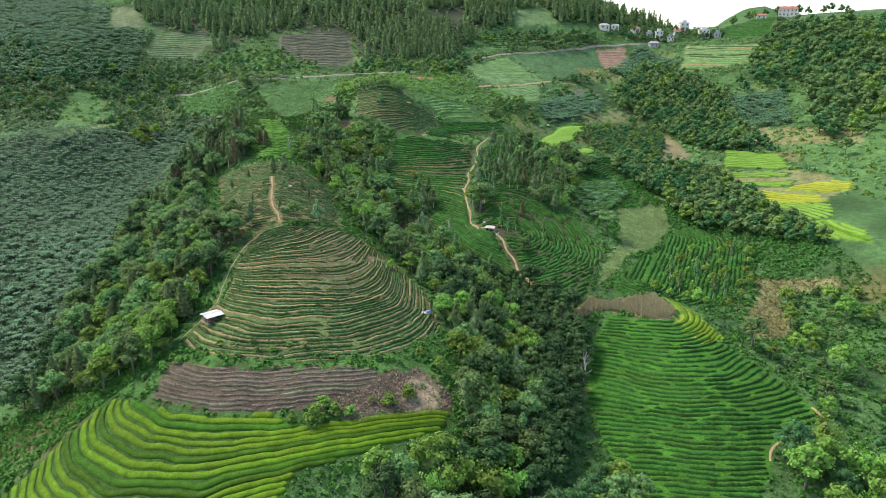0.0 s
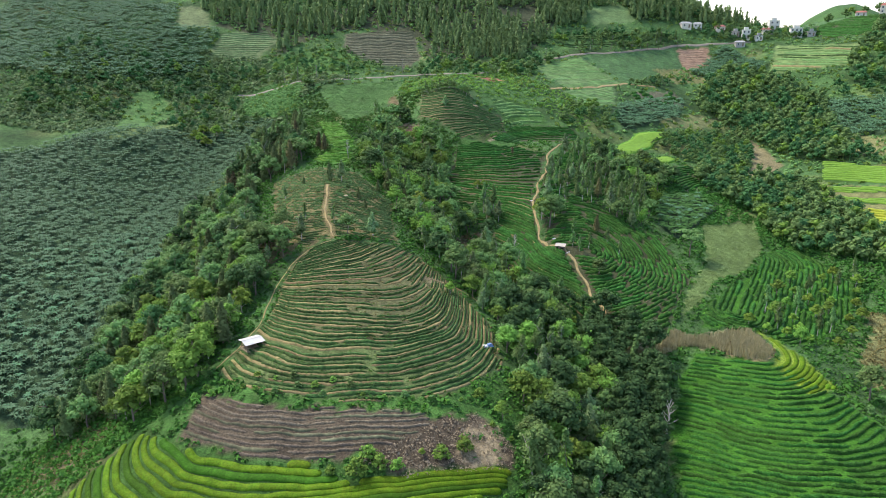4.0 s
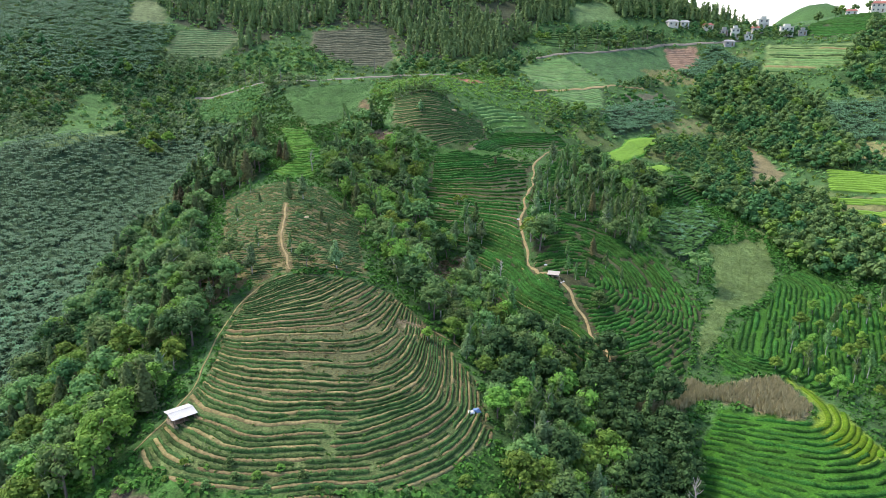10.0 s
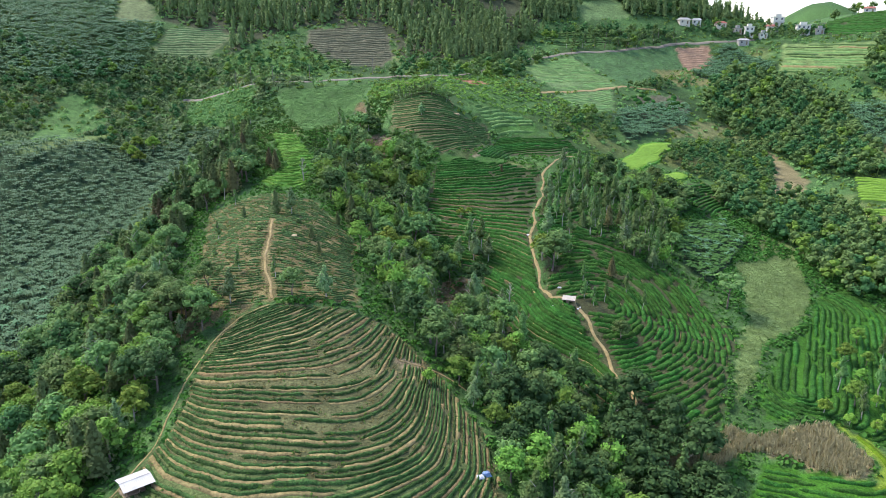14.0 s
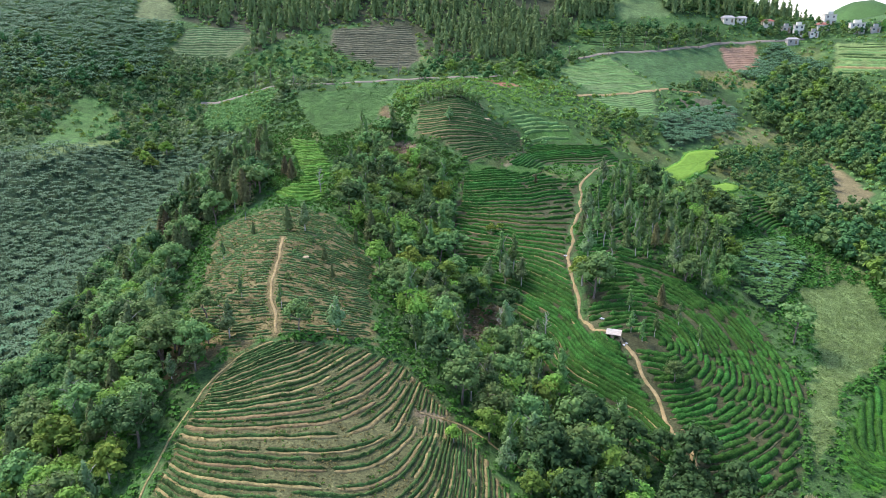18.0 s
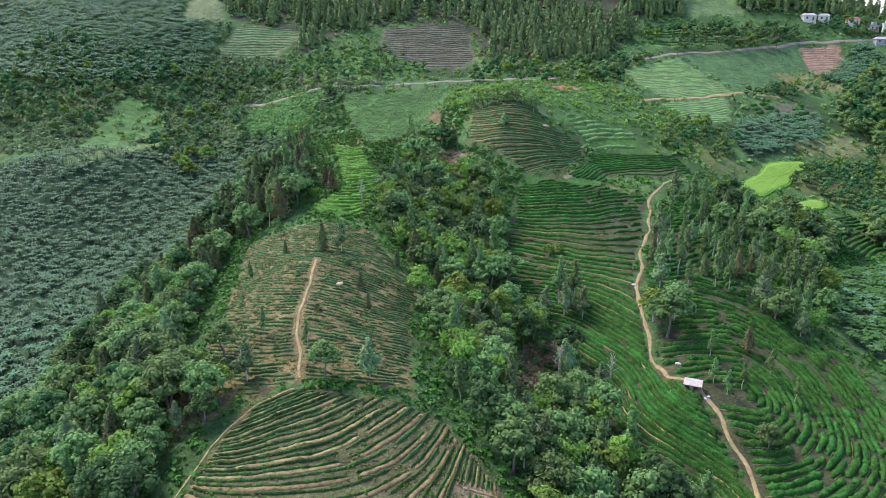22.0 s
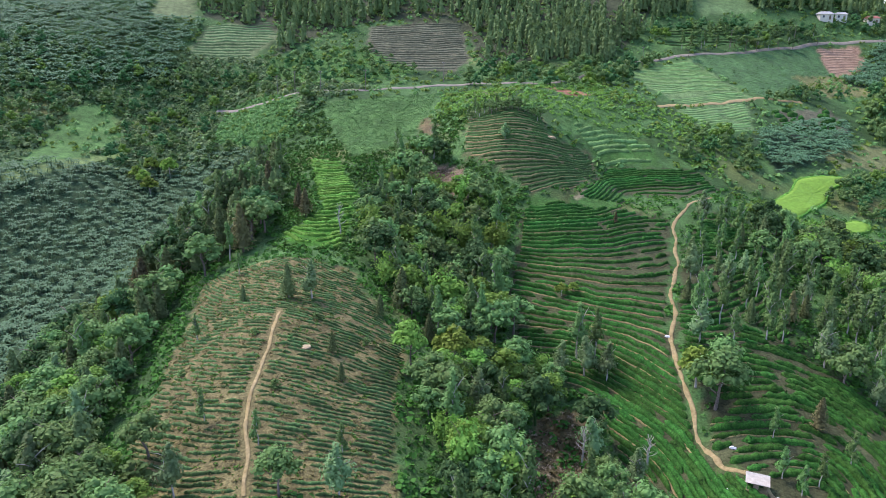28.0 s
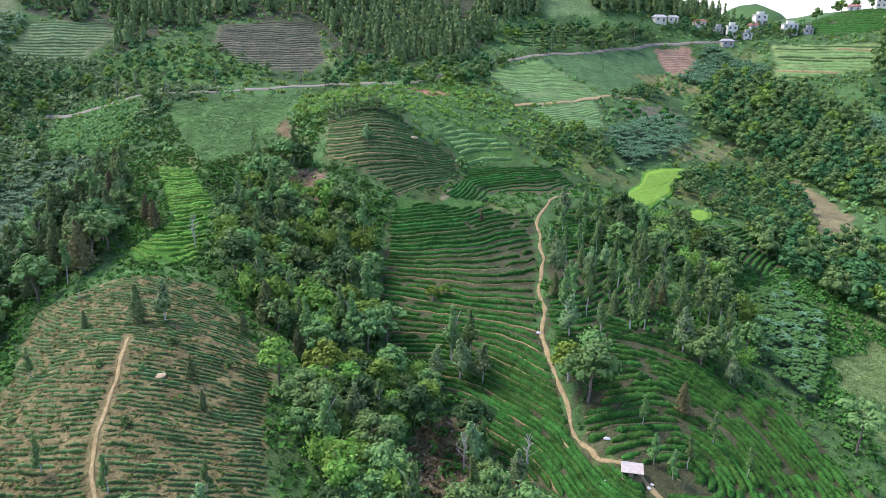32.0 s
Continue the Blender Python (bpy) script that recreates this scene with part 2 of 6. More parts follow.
landform("rice_spur", (51, 116, -8.5), (66, 124, -4), (82, 132, -2), (57, 148, 1.5), (61, 172, 5), (42, 186, 5), (40, 143, -4), (88, 118, -6), (70, 80, -18))
landform("right_valley", (78, 156, 0.5), (60, 188, 5), (47, 230, 9.6), (57, 236, 10), (78, 267, 12), (125, 150, -3), (112, 195, 2), (108, 245, 7), (112, 295, 13), (124, 345, 19))
landform("right_slope", (139, 347, 21), (50, 340, 26), (79, 375, 30.5), (73, 342, 24), (126, 204, 9), (140, 240, 13), (152, 290, 17), (190, 260, 20), (230, 220, 28), (200, 330, 30), (130, 400, 27), (150, 450, 43), (220, 430, 50), (300, 420, 68))
landform("back_slope", (110, 524, 70), (136, 517, 61), (165, 551, 77), (200, 556, 80), (170, 515, 68), (268, 590, 95), (330, 560, 96), (10, 452, 62), (-70, 430, 64), (-75, 470, 80), (0, 510, 86), (-198, 434, 78), (-150, 500, 96), (80, 470, 58), (60, 560, 100), (110, 590, 104), (-80, 580, 132), (-250, 560, 130), (420, 480, 92))
landform("saddle", (152, 588, 92), (180, 586, 87), (202, 582, 86), (220, 586, 86.5), (190, 610, 78), (222, 610, 80), (250, 600, 93), (160, 610, 86))
LAND = np.array(LAND_POINTS, float)


def spline_kernel(d2):
    return 0.5 * d2 * np.log(d2 + 1e-9)


def fit_land():
    """Thin-plate sheet through the landform lines, slightly relaxed."""
    q = LAND[:, :2] / 100.0
    n = len(q)
    k = spline_kernel(((q[:, None] - q[None]) ** 2).sum(-1)) + np.eye(n) * 0.004
    a = np.zeros((n + 3, n + 3))
    a[:n, :n], a[:n, n], a[:n, n + 1:], a[n, :n], a[n + 1:, :n] = k, 1, q, 1, q.T
    return q, np.linalg.solve(a, np.concatenate([LAND[:, 2], np.zeros(3)]))


LAND_Q, LAND_W = fit_land()


@functools.lru_cache(maxsize=None)
def wave_terms(seed):
    r = np.random.RandomState(seed)
    return [(r.uniform(0, 6.283), r.uniform(0.6, 1.7), r.uniform(0, 6.283)) for k in range(7)]


def wave(x, y, size, seed):
    """Smooth pseudo-random relief between about -1 and 1."""
    out = 0
    for a, f, p in wave_terms(seed):
        out = out + np.sin((x * math.cos(a) + y * math.sin(a)) * 6.283 * f / size + p)
    return out / 3.6


def exact_sheet(x, y):
    """Height of the smooth land; beyond the known slopes it runs out into ridges."""
    x, y = np.asarray(x, float), np.asarray(y, float)
    cx, cy = np.clip(x, -340, 440), np.clip(y, 50, 610)
    u, v = cx / 100.0, cy / 100.0
    n = len(LAND_Q)
    z = LAND_W[n] + LAND_W[n + 1] * u + LAND_W[n + 2] * v
    for (a, b), w in zip(LAND_Q, LAND_W[:n]):
        z = z + w * spline_kernel((u - a) ** 2 + (v - b) ** 2)
    out = np.hypot(x - cx, y - cy)
    left = np.clip((130 - x) / 60, 0, 1) * np.clip((y - 600) / 80, 0, 1)
    z = z + left * np.clip((y - 600) * 0.42, 0, 130)
    z = z + np.clip(out - 30, 0, None) * -0.05 * (1 - left)
    return np.clip(z, -40, 330)


TABLE_X, TABLE_Y = np.arange(-339.0, 440.0), np.arange(51.0, 610.0)
TABLE = exact_sheet(*np.meshgrid(TABLE_X, TABLE_Y))


def sheet(x, y):
    """The smooth land, read from a one-metre table where it is planted."""
    x, y = np.asarray(x, float), np.asarray(y, float)
    if x.min() < TABLE_X[0] or x.max() >= TABLE_X[-1] or y.min() < TABLE_Y[0] or y.max() >= TABLE_Y[-1]:
        return exact_sheet(x, y)
    i, j = (x - TABLE_X[0]).astype(int), (y - TABLE_Y[0]).astype(int)
    u, v = x - TABLE_X[0] - i, y - TABLE_Y[0] - j
    return (TABLE[j, i] * (1 - u) + TABLE[j, i + 1] * u) * (1 - v) + (TABLE[j + 1, i] * (1 - u) + TABLE[j + 1, i + 1] * u) * v


def ground(x, y):
    """Height of the ground with its small unevenness."""
    x, y = np.asarray(x, float), np.asarray(y, float)
    return sheet(x, y) + 0.35 * wave(x, y, 23, 3) + 0.12 * wave(x, y, 6, 4)

# ---- land mesh ----
FIELDS = {}


def field(name, cover, *corners):
    """A plot in plan: its ground cover and its corners in metres."""
    FIELDS[name] = (cover, np.array(corners, float))


COVERS = {
    "scrub": (0.042, 0.090, 0.024), "tan_terrace": (0.082, 0.088, 0.034), "tea_soil": (0.048, 0.054, 0.022), "tea_grass": (0.034, 0.112, 0.010), "sparse_soil": (0.116, 0.102, 0.040), "gully_soil": (0.118, 0.094, 0.040),
    "purple_soil": (0.072, 0.058, 0.035), "fallow": (0.132, 0.138, 0.048), "pink_soil": (0.215, 0.140, 0.082), "scar_soil": (0.165, 0.122, 0.070), "deep_crop": (0.055, 0.115, 0.038), "light_crop": (0.090, 0.150, 0.050), "brown_soil": (0.082, 0.084, 0.046), "tea_low": (0.080, 0.110, 0.034), "rice": (0.030, 0.070, 0.012), "paddy_rice": (0.10, 0.20, 0.020), "yellow_rice": (0.13, 0.20, 0.02), "dry_corn": (0.20, 0.165, 0.080), "tan_grass": (0.125, 0.142, 0.050),
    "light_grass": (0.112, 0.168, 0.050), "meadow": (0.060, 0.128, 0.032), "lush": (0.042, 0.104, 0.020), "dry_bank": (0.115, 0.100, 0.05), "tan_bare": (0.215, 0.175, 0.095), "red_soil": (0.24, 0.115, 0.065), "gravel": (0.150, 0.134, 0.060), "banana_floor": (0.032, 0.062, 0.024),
    "forest_floor": (0.045, 0.055, 0.025), "dark_terrace": (0.10, 0.095, 0.055), "pale_terrace": (0.105, 0.140, 0.054),
}

field("spur_grass", "lush", (-68, 140), (-58, 147), (-46, 137), (-29, 136), (-11, 140), (1, 152), (5, 140), (5, 122), (-20, 112), (-60, 118), (-72, 128))
field("tea_dome", "tan_terrace", (-47, 196), (-24, 197), (-13, 186), (-4, 170), (-1, 153), (-11, 138), (-29, 134), (-46, 135), (-58, 142), (-56, 147), (-53, 161), (-54, 179), (-54, 192))
field("tea_dome_low", "tea_low", (-58, 142), (-46, 135), (-29, 134), (-11, 138), (-1, 153), (-6, 162), (-28, 150), (-52, 156))
field("burnt_slope", "purple_soil", (-25, 121), (-10, 133), (-5, 136), (2, 131), (1, 125), (-16, 119))
field("pale_burnt", "tan_bare", (-7.5, 131), (-1, 135), (0.5, 128), (-4, 122.5), (-7, 125))
field("purple_field", "purple_soil", (-58, 136), (-42, 131), (-17, 133), (-11, 132), (-16, 127), (-29, 121), (-42, 120), (-58, 125))
field("rice_near", "rice", (-67, 129), (-59, 124), (-41, 119), (-33, 120), (-26, 117), (2, 126), (1, 121), (-15, 112), (-26, 108), (-30, 96), (-40, 88), (-106, 90), (-97, 108), (-83, 120))
field("tea_hill", "tea_grass", (45, 178), (61, 173), (71, 160), (79, 145), (82, 132), (68, 126), (61, 114), (58, 96), (44, 98), (40, 117), (34, 135), (34, 149), (38, 166))
field("yellow_terrace", "yellow_rice", (63, 192), (66, 186), (69, 175), (72, 164), (65, 160), (63, 165), (61, 170), (64, 177))
field("corn_strip", "dry_corn", (28, 178), (30, 181), (36, 180), (42, 187), (45, 184), (52, 186), (61, 189), (62, 183), (63, 177), (59, 173), (55, 174.5), (50, 179), (44, 181), (38, 178), (33, 177.5))
field("tan_plot", "fallow", (98, 211), (121, 202), (120, 198), (102, 200), (96, 178), (92, 171), (81, 167), (85, 182), (96, 200))
field("valley_tea", "tea_grass", (86, 252), (97, 259), (102, 241), (103, 222), (92, 205), (75, 187), (68, 182), (66, 192), (60, 192), (49, 189), (51, 197), (62, 216), (75, 232))
field("shrub_plot", "meadow", (103, 200), (120, 195), (122, 181), (100, 157), (84, 155), (80, 164), (92, 171))
field("grass_plot", "light_grass", (67, 264), (90, 277), (84, 250), (74, 234), (62, 223), (52, 203), (45, 193), (49, 205), (55, 220), (62, 235))
field("hut_tea_east", "tea_soil", (17, 225), (20, 214), (24, 201), (25, 193), (31, 184), (37, 183), (42, 190), (43, 195), (48, 207), (54, 222), (52, 236), (48, 248), (40, 249), (30, 260), (22, 266), (12, 240), (10.8, 234), (12.5, 229.5))
field("hut_tea_west", "tea_soil", (-22, 306), (3, 318), (15, 314), (8, 265), (9, 241), (9.2, 234), (11.5, 228.5), (15.5, 226), (23, 204), (26, 194), (22, 193), (14, 200), (2, 213), (-3, 224), (-3, 235), (-5, 242), (-9, 248), (-20, 257), (-23, 273))
field("hut_tea_upper", "tea_soil", (11, 240), (10, 265), (16, 300), (26, 322), (36, 305), (32, 280), (30, 259), (22, 269))
field("brown_terraces", "tan_terrace", (-43, 361), (-20, 358), (-17, 341), (-5, 349), (-3, 339), (-9, 320), (-20, 312), (-30, 319), (-40, 328))
field("upper_tea", "tea_soil", (0, 346), (28, 356), (33, 345), (21, 330), (6, 333), (3, 320), (-8, 318))
field("ridge_tea", "sparse_soil", (-84, 261), (-71, 264), (-55, 265), (-38, 241), (-36, 225), (-30, 200), (-47, 198), (-54, 193), (-68, 207), (-74, 229))
field("bright_strip", "tea_grass", (-87, 332), (-77, 330), (-64, 307), (-60, 274), (-70, 271), (-75, 279), (-71, 296))
field("smooth_field", "meadow", (-97, 376), (-59, 398), (-58, 359), (-63, 343), (-75, 333), (-88, 360))
field("paddy_front", "lush", (47, 343), (74, 342), (67, 324), (40, 317))
field("paddy_upper", "paddy_rice", (45, 340), (48, 348), (56, 358), (61, 369), (74, 376), (83, 382), (79, 374), (69, 365), (66, 356), (54, 342))
field("paddy_lower", "paddy_rice", (54, 330), (58, 336), (72, 347), (75, 345), (72, 339), (64, 334), (55, 326))
field("red_field", "pink_soil", (110, 525), (133, 537), (134, 514), (109, 496))
field("paddy_bank", "fallow", (128, 324), (157, 314), (172, 290), (172, 284), (152, 272), (128, 296))
field("paddy_steps", "rice", (144, 359), (163, 337), (158, 315), (132, 329))
field("paddy_step_two", "rice", (129, 323), (155, 312), (154, 305), (131, 314))
field("paddy_step_three", "rice", (128, 308), (154, 300), (148, 292), (133, 299))
field("ripe_strip", "yellow_rice", (142, 291), (159, 294), (172, 288), (167, 280), (155, 279))
field("ripe_steps", "yellow_rice", (131, 293), (152, 279), (151, 268), (132, 276))
field("low_steps", "rice", (132, 276), (151, 268), (150, 262), (143, 248), (132, 253))
field("low_paddy", "paddy_rice", (132, 252), (142, 247), (145, 232), (139, 218), (130, 230), (127, 240))
field("landslip", "gravel", (122, 395), (126, 388), (125, 354), (115, 333), (104, 335), (113, 357))
field("far_brown_tea", "brown_soil", (-104, 467), (-62, 478), (-53, 438), (-59, 424), (-85, 428), (-99, 442))
field("far_pale_tea", "pale_terrace", (-177, 452), (-152, 466), (-143, 456), (-149, 430), (-175, 425))
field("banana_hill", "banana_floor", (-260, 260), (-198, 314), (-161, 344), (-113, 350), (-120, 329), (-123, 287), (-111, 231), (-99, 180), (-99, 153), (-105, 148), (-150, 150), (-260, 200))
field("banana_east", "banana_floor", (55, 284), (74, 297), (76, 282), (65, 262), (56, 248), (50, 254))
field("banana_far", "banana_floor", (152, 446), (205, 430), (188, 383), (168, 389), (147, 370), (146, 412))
field("green_upper", "deep_crop", (42, 478), (111, 529), (110, 498), (66, 442))
field("light_upper", "light_crop", (11, 450), (43, 477), (63, 438), (29, 406))
field("bright_upper", "lush", (-12, 363), (14, 365), (18, 354), (0, 347), (-7, 353))
field("village_terraces", "light_grass", (178, 533), (227, 513), (209, 482), (160, 487))
field("gully_bare", "gully_soil", (-19, 223), (-17, 233), (-13, 240), (-8, 243), (-6, 230), (-8, 217), (-12, 209), (-17, 211))
field("worn_corner", "tan_bare", (-21, 184), (-19, 187), (-16, 187.5), (-15, 185), (-17, 182.5), (-19.5, 182))
field("belt_bare", "sparse_soil", (-63, 183), (-57, 190), (-55, 197), (-62, 204), (-69, 200), (-67, 188))
field("red_bank", "red_soil", (-21, 399), (-5, 391), (-9, 385), (-19, 392))
field("ridge_scar", "gully_soil", (-60, 361), (-58, 365), (-53, 358), (-51, 344), (-55, 348))
field("eroded_bank", "scar_soil", (-53, 326), (-49, 329), (-41, 323), (-36, 316), (-37, 309), (-43, 311), (-49, 318))
field("bare_ring", "tan_bare", (1, 343), (3, 335), (-6, 318), (-11, 313), (-8, 320), (-2, 334))
field("maize_ring", "lush", (-21, 311), (-11, 312), (3, 333), (5, 329), (0, 315), (-20, 306))
field("left_bank", "dry_bank", (-95, 132), (-90, 146), (-80, 152), (-77, 138), (-84, 126))
field("summit_plot", "meadow", (28, 504), (32, 485), (69, 505), (69, 522))
field("mid_light", "light_crop", (26, 400), (58, 430), (54, 399), (36, 383))
field("low_tan", "fallow", (87, 478), (130, 512), (124, 479), (97, 461))
field("mid_green", "meadow", (-20, 381), (-3, 390), (14, 368), (-15, 350))
field("mountain_grass", "light_crop", (-10, 531), (-9, 512), (15, 520), (15, 542))
field("mountain_strip", "light_crop", (51, 554), (54, 530), (86, 548), (79, 569))
field("banana_village", "banana_floor", (112, 490), (146, 541), (162, 500), (136, 476))
field("road_slope", "lush", (-143, 432), (-102, 446), (-72, 424), (-93, 398), (-117, 405))
field("right_brown", "fallow", (169, 393), (210, 352), (198, 330), (155, 365))
field("right_meadow", "meadow", (172, 350), (197, 330), (227, 365), (240, 300), (175, 262), (165, 300))
field("left_terrace", "meadow", (-198, 376), (-186, 386), (-169, 365), (-172, 325), (-180, 322))
field("banana_middle", "banana_floor", (50, 392), (81, 425), (97, 435), (89, 403), (55, 368))
field("tan_middle", "tan_grass", (76, 397), (100, 419), (116, 422), (100, 398), (78, 386))
field("bush_rows", "brown_soil", (66, 428), (94, 447), (96, 426), (68, 402))
field("small_terraces", "tea_soil", (65, 328), (80, 339), (86, 316), (70, 300))
field("hill_meadow", "lush", (-144, 396), (-129, 401), (-108, 383), (-102, 358), (-113, 354), (-136, 364))
field("left_steps", "light_grass", (-182, 317), (-175, 331), (-165, 358), (-162, 355), (-168, 326), (-173, 315))
field("far_fallow", "pale_terrace", (-215, 479), (-201, 485), (-185, 455), (-204, 445))
field("skyline_tea", "tea_soil", (206, 556), (225, 580), (250, 590), (268, 580), (262, 545), (235, 530), (215, 535))
field("far_forest", "forest_floor", (-131, 500), (-15, 540), (40, 560), (15, 484), (6, 468), (-46, 432), (-58, 468), (-94, 476), (-119, 465), (-140, 433), (-138, 457), (-183, 458), (-200, 490))

# ways through the plots: width and line
WAYS = {}
WAYS["path_1"] = (0.48, np.array([(-59, 239), (-57.5, 232), (-56, 226), (-54.5, 217), (-52, 209), (-49, 203), (-47, 197)], float))
WAYS["path_2"] = (0.85, np.array([(29, 334), (21, 325), (15, 310), (14, 291), (10, 276), (10, 267), (8, 258), (9, 248), (9.5, 241), (10, 234), (12, 228.5), (16, 226.5), (19, 220), (22, 211), (24.5, 199), (27, 191)], float))
WAYS["path_3"] = (0.6, np.array([(65, 121), (66, 124), (69, 126.5), (77, 128), (82, 132), (80, 138)], float))
WAYS["path_4"] = (2.0, np.array([(19, 397), (32, 410), (46, 422), (63, 439), (84, 448)], float))
WAYS["path_5"] = (0.5, np.array([(-47, 196), (-52, 192), (-55, 185), (-55.5, 172), (-54.5, 160), (-56, 150), (-59.5, 143)], float))
WAYS["path_6"] = (0.4, np.array([(-20, 184), (-15, 186), (-10, 186), (-7, 184), (-3, 181), (0, 178.5)], float))
WAYS["road_1"] = (2.0, np.array([(-150, 396), (-125, 391), (-110, 386), (-95, 388), (-80, 397), (-66, 406), (-54, 410), (-41, 409), (-19, 402), (-8, 425), (1, 446), (9, 459), (40, 480), (67, 495), (95, 517), (118, 535), (140, 542), (170, 548)], float))


def off_ways(x, y, extra=0.5):
    """Which points keep clear of the paths."""
    ok = np.ones(np.shape(x), bool)
    for width, line in WAYS.values():
        for a, b in zip(line[:-1], line[1:]):
            d = b - a
            t = np.clip(((x - a[0]) * d[0] + (y - a[1]) * d[1]) / (d @ d), 0, 1)
            ok &= np.hypot(x - a[0] - t * d[0], y - a[1] - t * d[1]) > width * 0.5 + extra
    return ok


def inside(poly, x, y):
    """Which of the points lie in the polygon."""
    hit = np.zeros(np.shape(x), bool)
    px, py = poly[:, 0], poly[:, 1]
    for i in range(len(poly)):
        j = i - 1
        if py[i] == py[j]:
            continue
        cross = (py[i] > y) != (py[j] > y)
        hit ^= cross & (x < (px[j] - px[i]) * (y - py[i]) / (py[j] - py[i]) + px[i])
    return hit


def spaced(*runs):
    out = []
    for start, stop, step in runs:
        out.extend(np.arange(start, stop, step))
    return np.array(out)


GX = spaced((-6000, -1200, 800), (-1200, -400, 100), (-400, -240, 8), (-240, -125, 2.4), (-125, 95, 1.25), (95, 240, 2), (240, 420, 8), (420, 1200, 60), (1200, 2200, 70), (2200, 6001, 600))
GY = spaced((-4000, -400, 600), (-400, 40, 40), (40, 90, 4), (90, 310, 1.25), (310, 400, 2), (400, 560, 3), (560, 800, 12), (800, 1400, 60), (1400, 2600, 240), (2600, 3900, 80), (3900, 6001, 500))


def mesh_of(name, verts, faces, smooth=True):
    """A mesh from arrays of corners and of equal-sided faces."""
    verts, faces = np.asarray(verts, np.float32), np.asarray(faces, np.int32)
    me = bpy.data.meshes.new(name)
    n, k = faces.shape
    me.vertices.add(len(verts))
    me.vertices.foreach_set("co", verts.ravel())
    me.loops.add(n * k)
    me.loops.foreach_set("vertex_index", faces.ravel())
    me.polygons.add(n)
    me.polygons.foreach_set("loop_start", np.arange(0, n * k, k, dtype=np.int32))
    if smooth:
        me.polygons.foreach_set("use_smooth", np.ones(n, bool))
    me.update(calc_edges=True)
    return me


def cover_of(x, y):
    """Base colour of the ground cover, with ragged edges between the plots."""
    jx, jy = x + 0.9 * wave(x, y, 5, 11), y + 0.9 * wave(x, y, 5, 12)
    col = np.empty(x.shape + (3,))
    m = np.clip(0.5 + 0.5 * wave(x, y, 34, 21), 0, 1)[..., None]
    n = np.clip(wave(x, y, 60, 22) - 0.55, 0, 1)[..., None]
    col[:] = np.array(COVERS["scrub"]) * (0.65 + 0.75 * m) + n * np.array((0.09, 0.055, 0.02))
    for cover, poly in FIELDS.values():
        k = inside(poly, jx, jy)
        shade = 1 + 0.18 * wave(x, y, 13, 23)
        col[k] = np.array(COVERS[cover]) * shade[k][:, None]
    return col


def land():
    x, y = np.meshgrid(GX, GY)
    z = ground(x, y)
    far = np.hypot(x - 1390, (y - 3250) * 0.7)
    z = np.maximum(z, 262 * np.exp(-(far / 260) ** 2) - 30)
    ny, nx = x.shape
    i = np.arange(nx * ny).reshape(ny, nx)
    quads = np.stack([i[:-1, :-1], i[:-1, 1:], i[1:, 1:], i[1:, :-1]], -1).reshape(-1, 4)
    me = mesh_of("ground", np.stack([x, y, z], -1).reshape(-1, 3), quads)
    layer = me.attributes.new("cover", "FLOAT_COLOR", "POINT")
    col = np.concatenate([cover_of(x, y), np.ones(x.shape + (1,))], -1)
    layer.data.foreach_set("color", col.astype(np.float32).ravel())
    me.materials.append(MAT["ground"])
    return tagged(new("ground", me), "green hillsides of grass, soil and scrub", "ground", kind="structure")


land()

# ---- plants: leaves, trunks, rows ----
def rng_of(seed):
    return np.random.RandomState(seed)


def leaf_set(r, centres, outward, size, droop=0.0):
    """Folded, pointed leaf sprays: four corners, two triangles each."""
    n = len(centres)
    nor = outward / (np.linalg.norm(outward, axis=1)[:, None] + 1e-9) + r.normal(0, 0.27, (n, 3))
    nor /= np.linalg.norm(nor, axis=1)[:, None] + 1e-9
    t = np.cross(nor, r.normal(0, 1, (n, 3)))
    t /= np.linalg.norm(t, axis=1)[:, None] + 1e-9
    t[:, 2] -= droop
    b = np.cross(nor, t)
    s = (size * r.uniform(0.6, 1.35, n))[:, None]
    v = np.stack([centres - t * s * 0.55, centres + b * s * 0.42 + nor * s * 0.12, centres + t * s * 0.65, centres - b * s * 0.42 + nor * s * 0.12], 1)
    i = np.arange(n)[:, None] * 4
    return v.reshape(-1, 3), np.concatenate([i + [[0, 1, 2]], i + [[0, 2, 3]]]).astype(int)


def ico(r, centre, radii, rough=0.18):
    """A rough twenty-sided lump, the inner shade of a crown."""
    g = (1 + 5 ** 0.5) / 2
    v = np.array([(-1, g, 0), (1, g, 0), (-1, -g, 0), (1, -g, 0), (0, -1, g), (0, 1, g), (0, -1, -g), (0, 1, -g), (g, 0, -1), (g, 0, 1), (-g, 0, -1), (-g, 0, 1)]) / 1.9
    f = np.array([(0, 11, 5), (0, 5, 1), (0, 1, 7), (0, 7, 10), (0, 10, 11), (1, 5, 9), (5, 11, 4), (11, 10, 2), (10, 7, 6), (7, 1, 8),
                  (3, 9, 4), (3, 4, 2), (3, 2, 6), (3, 6, 8), (3, 8, 9), (4, 9, 5), (2, 4, 11), (6, 2, 10), (8, 6, 7), (9, 8, 1)])
    return v * (1 + r.uniform(-rough, rough, (12, 1))) * radii + centre, f


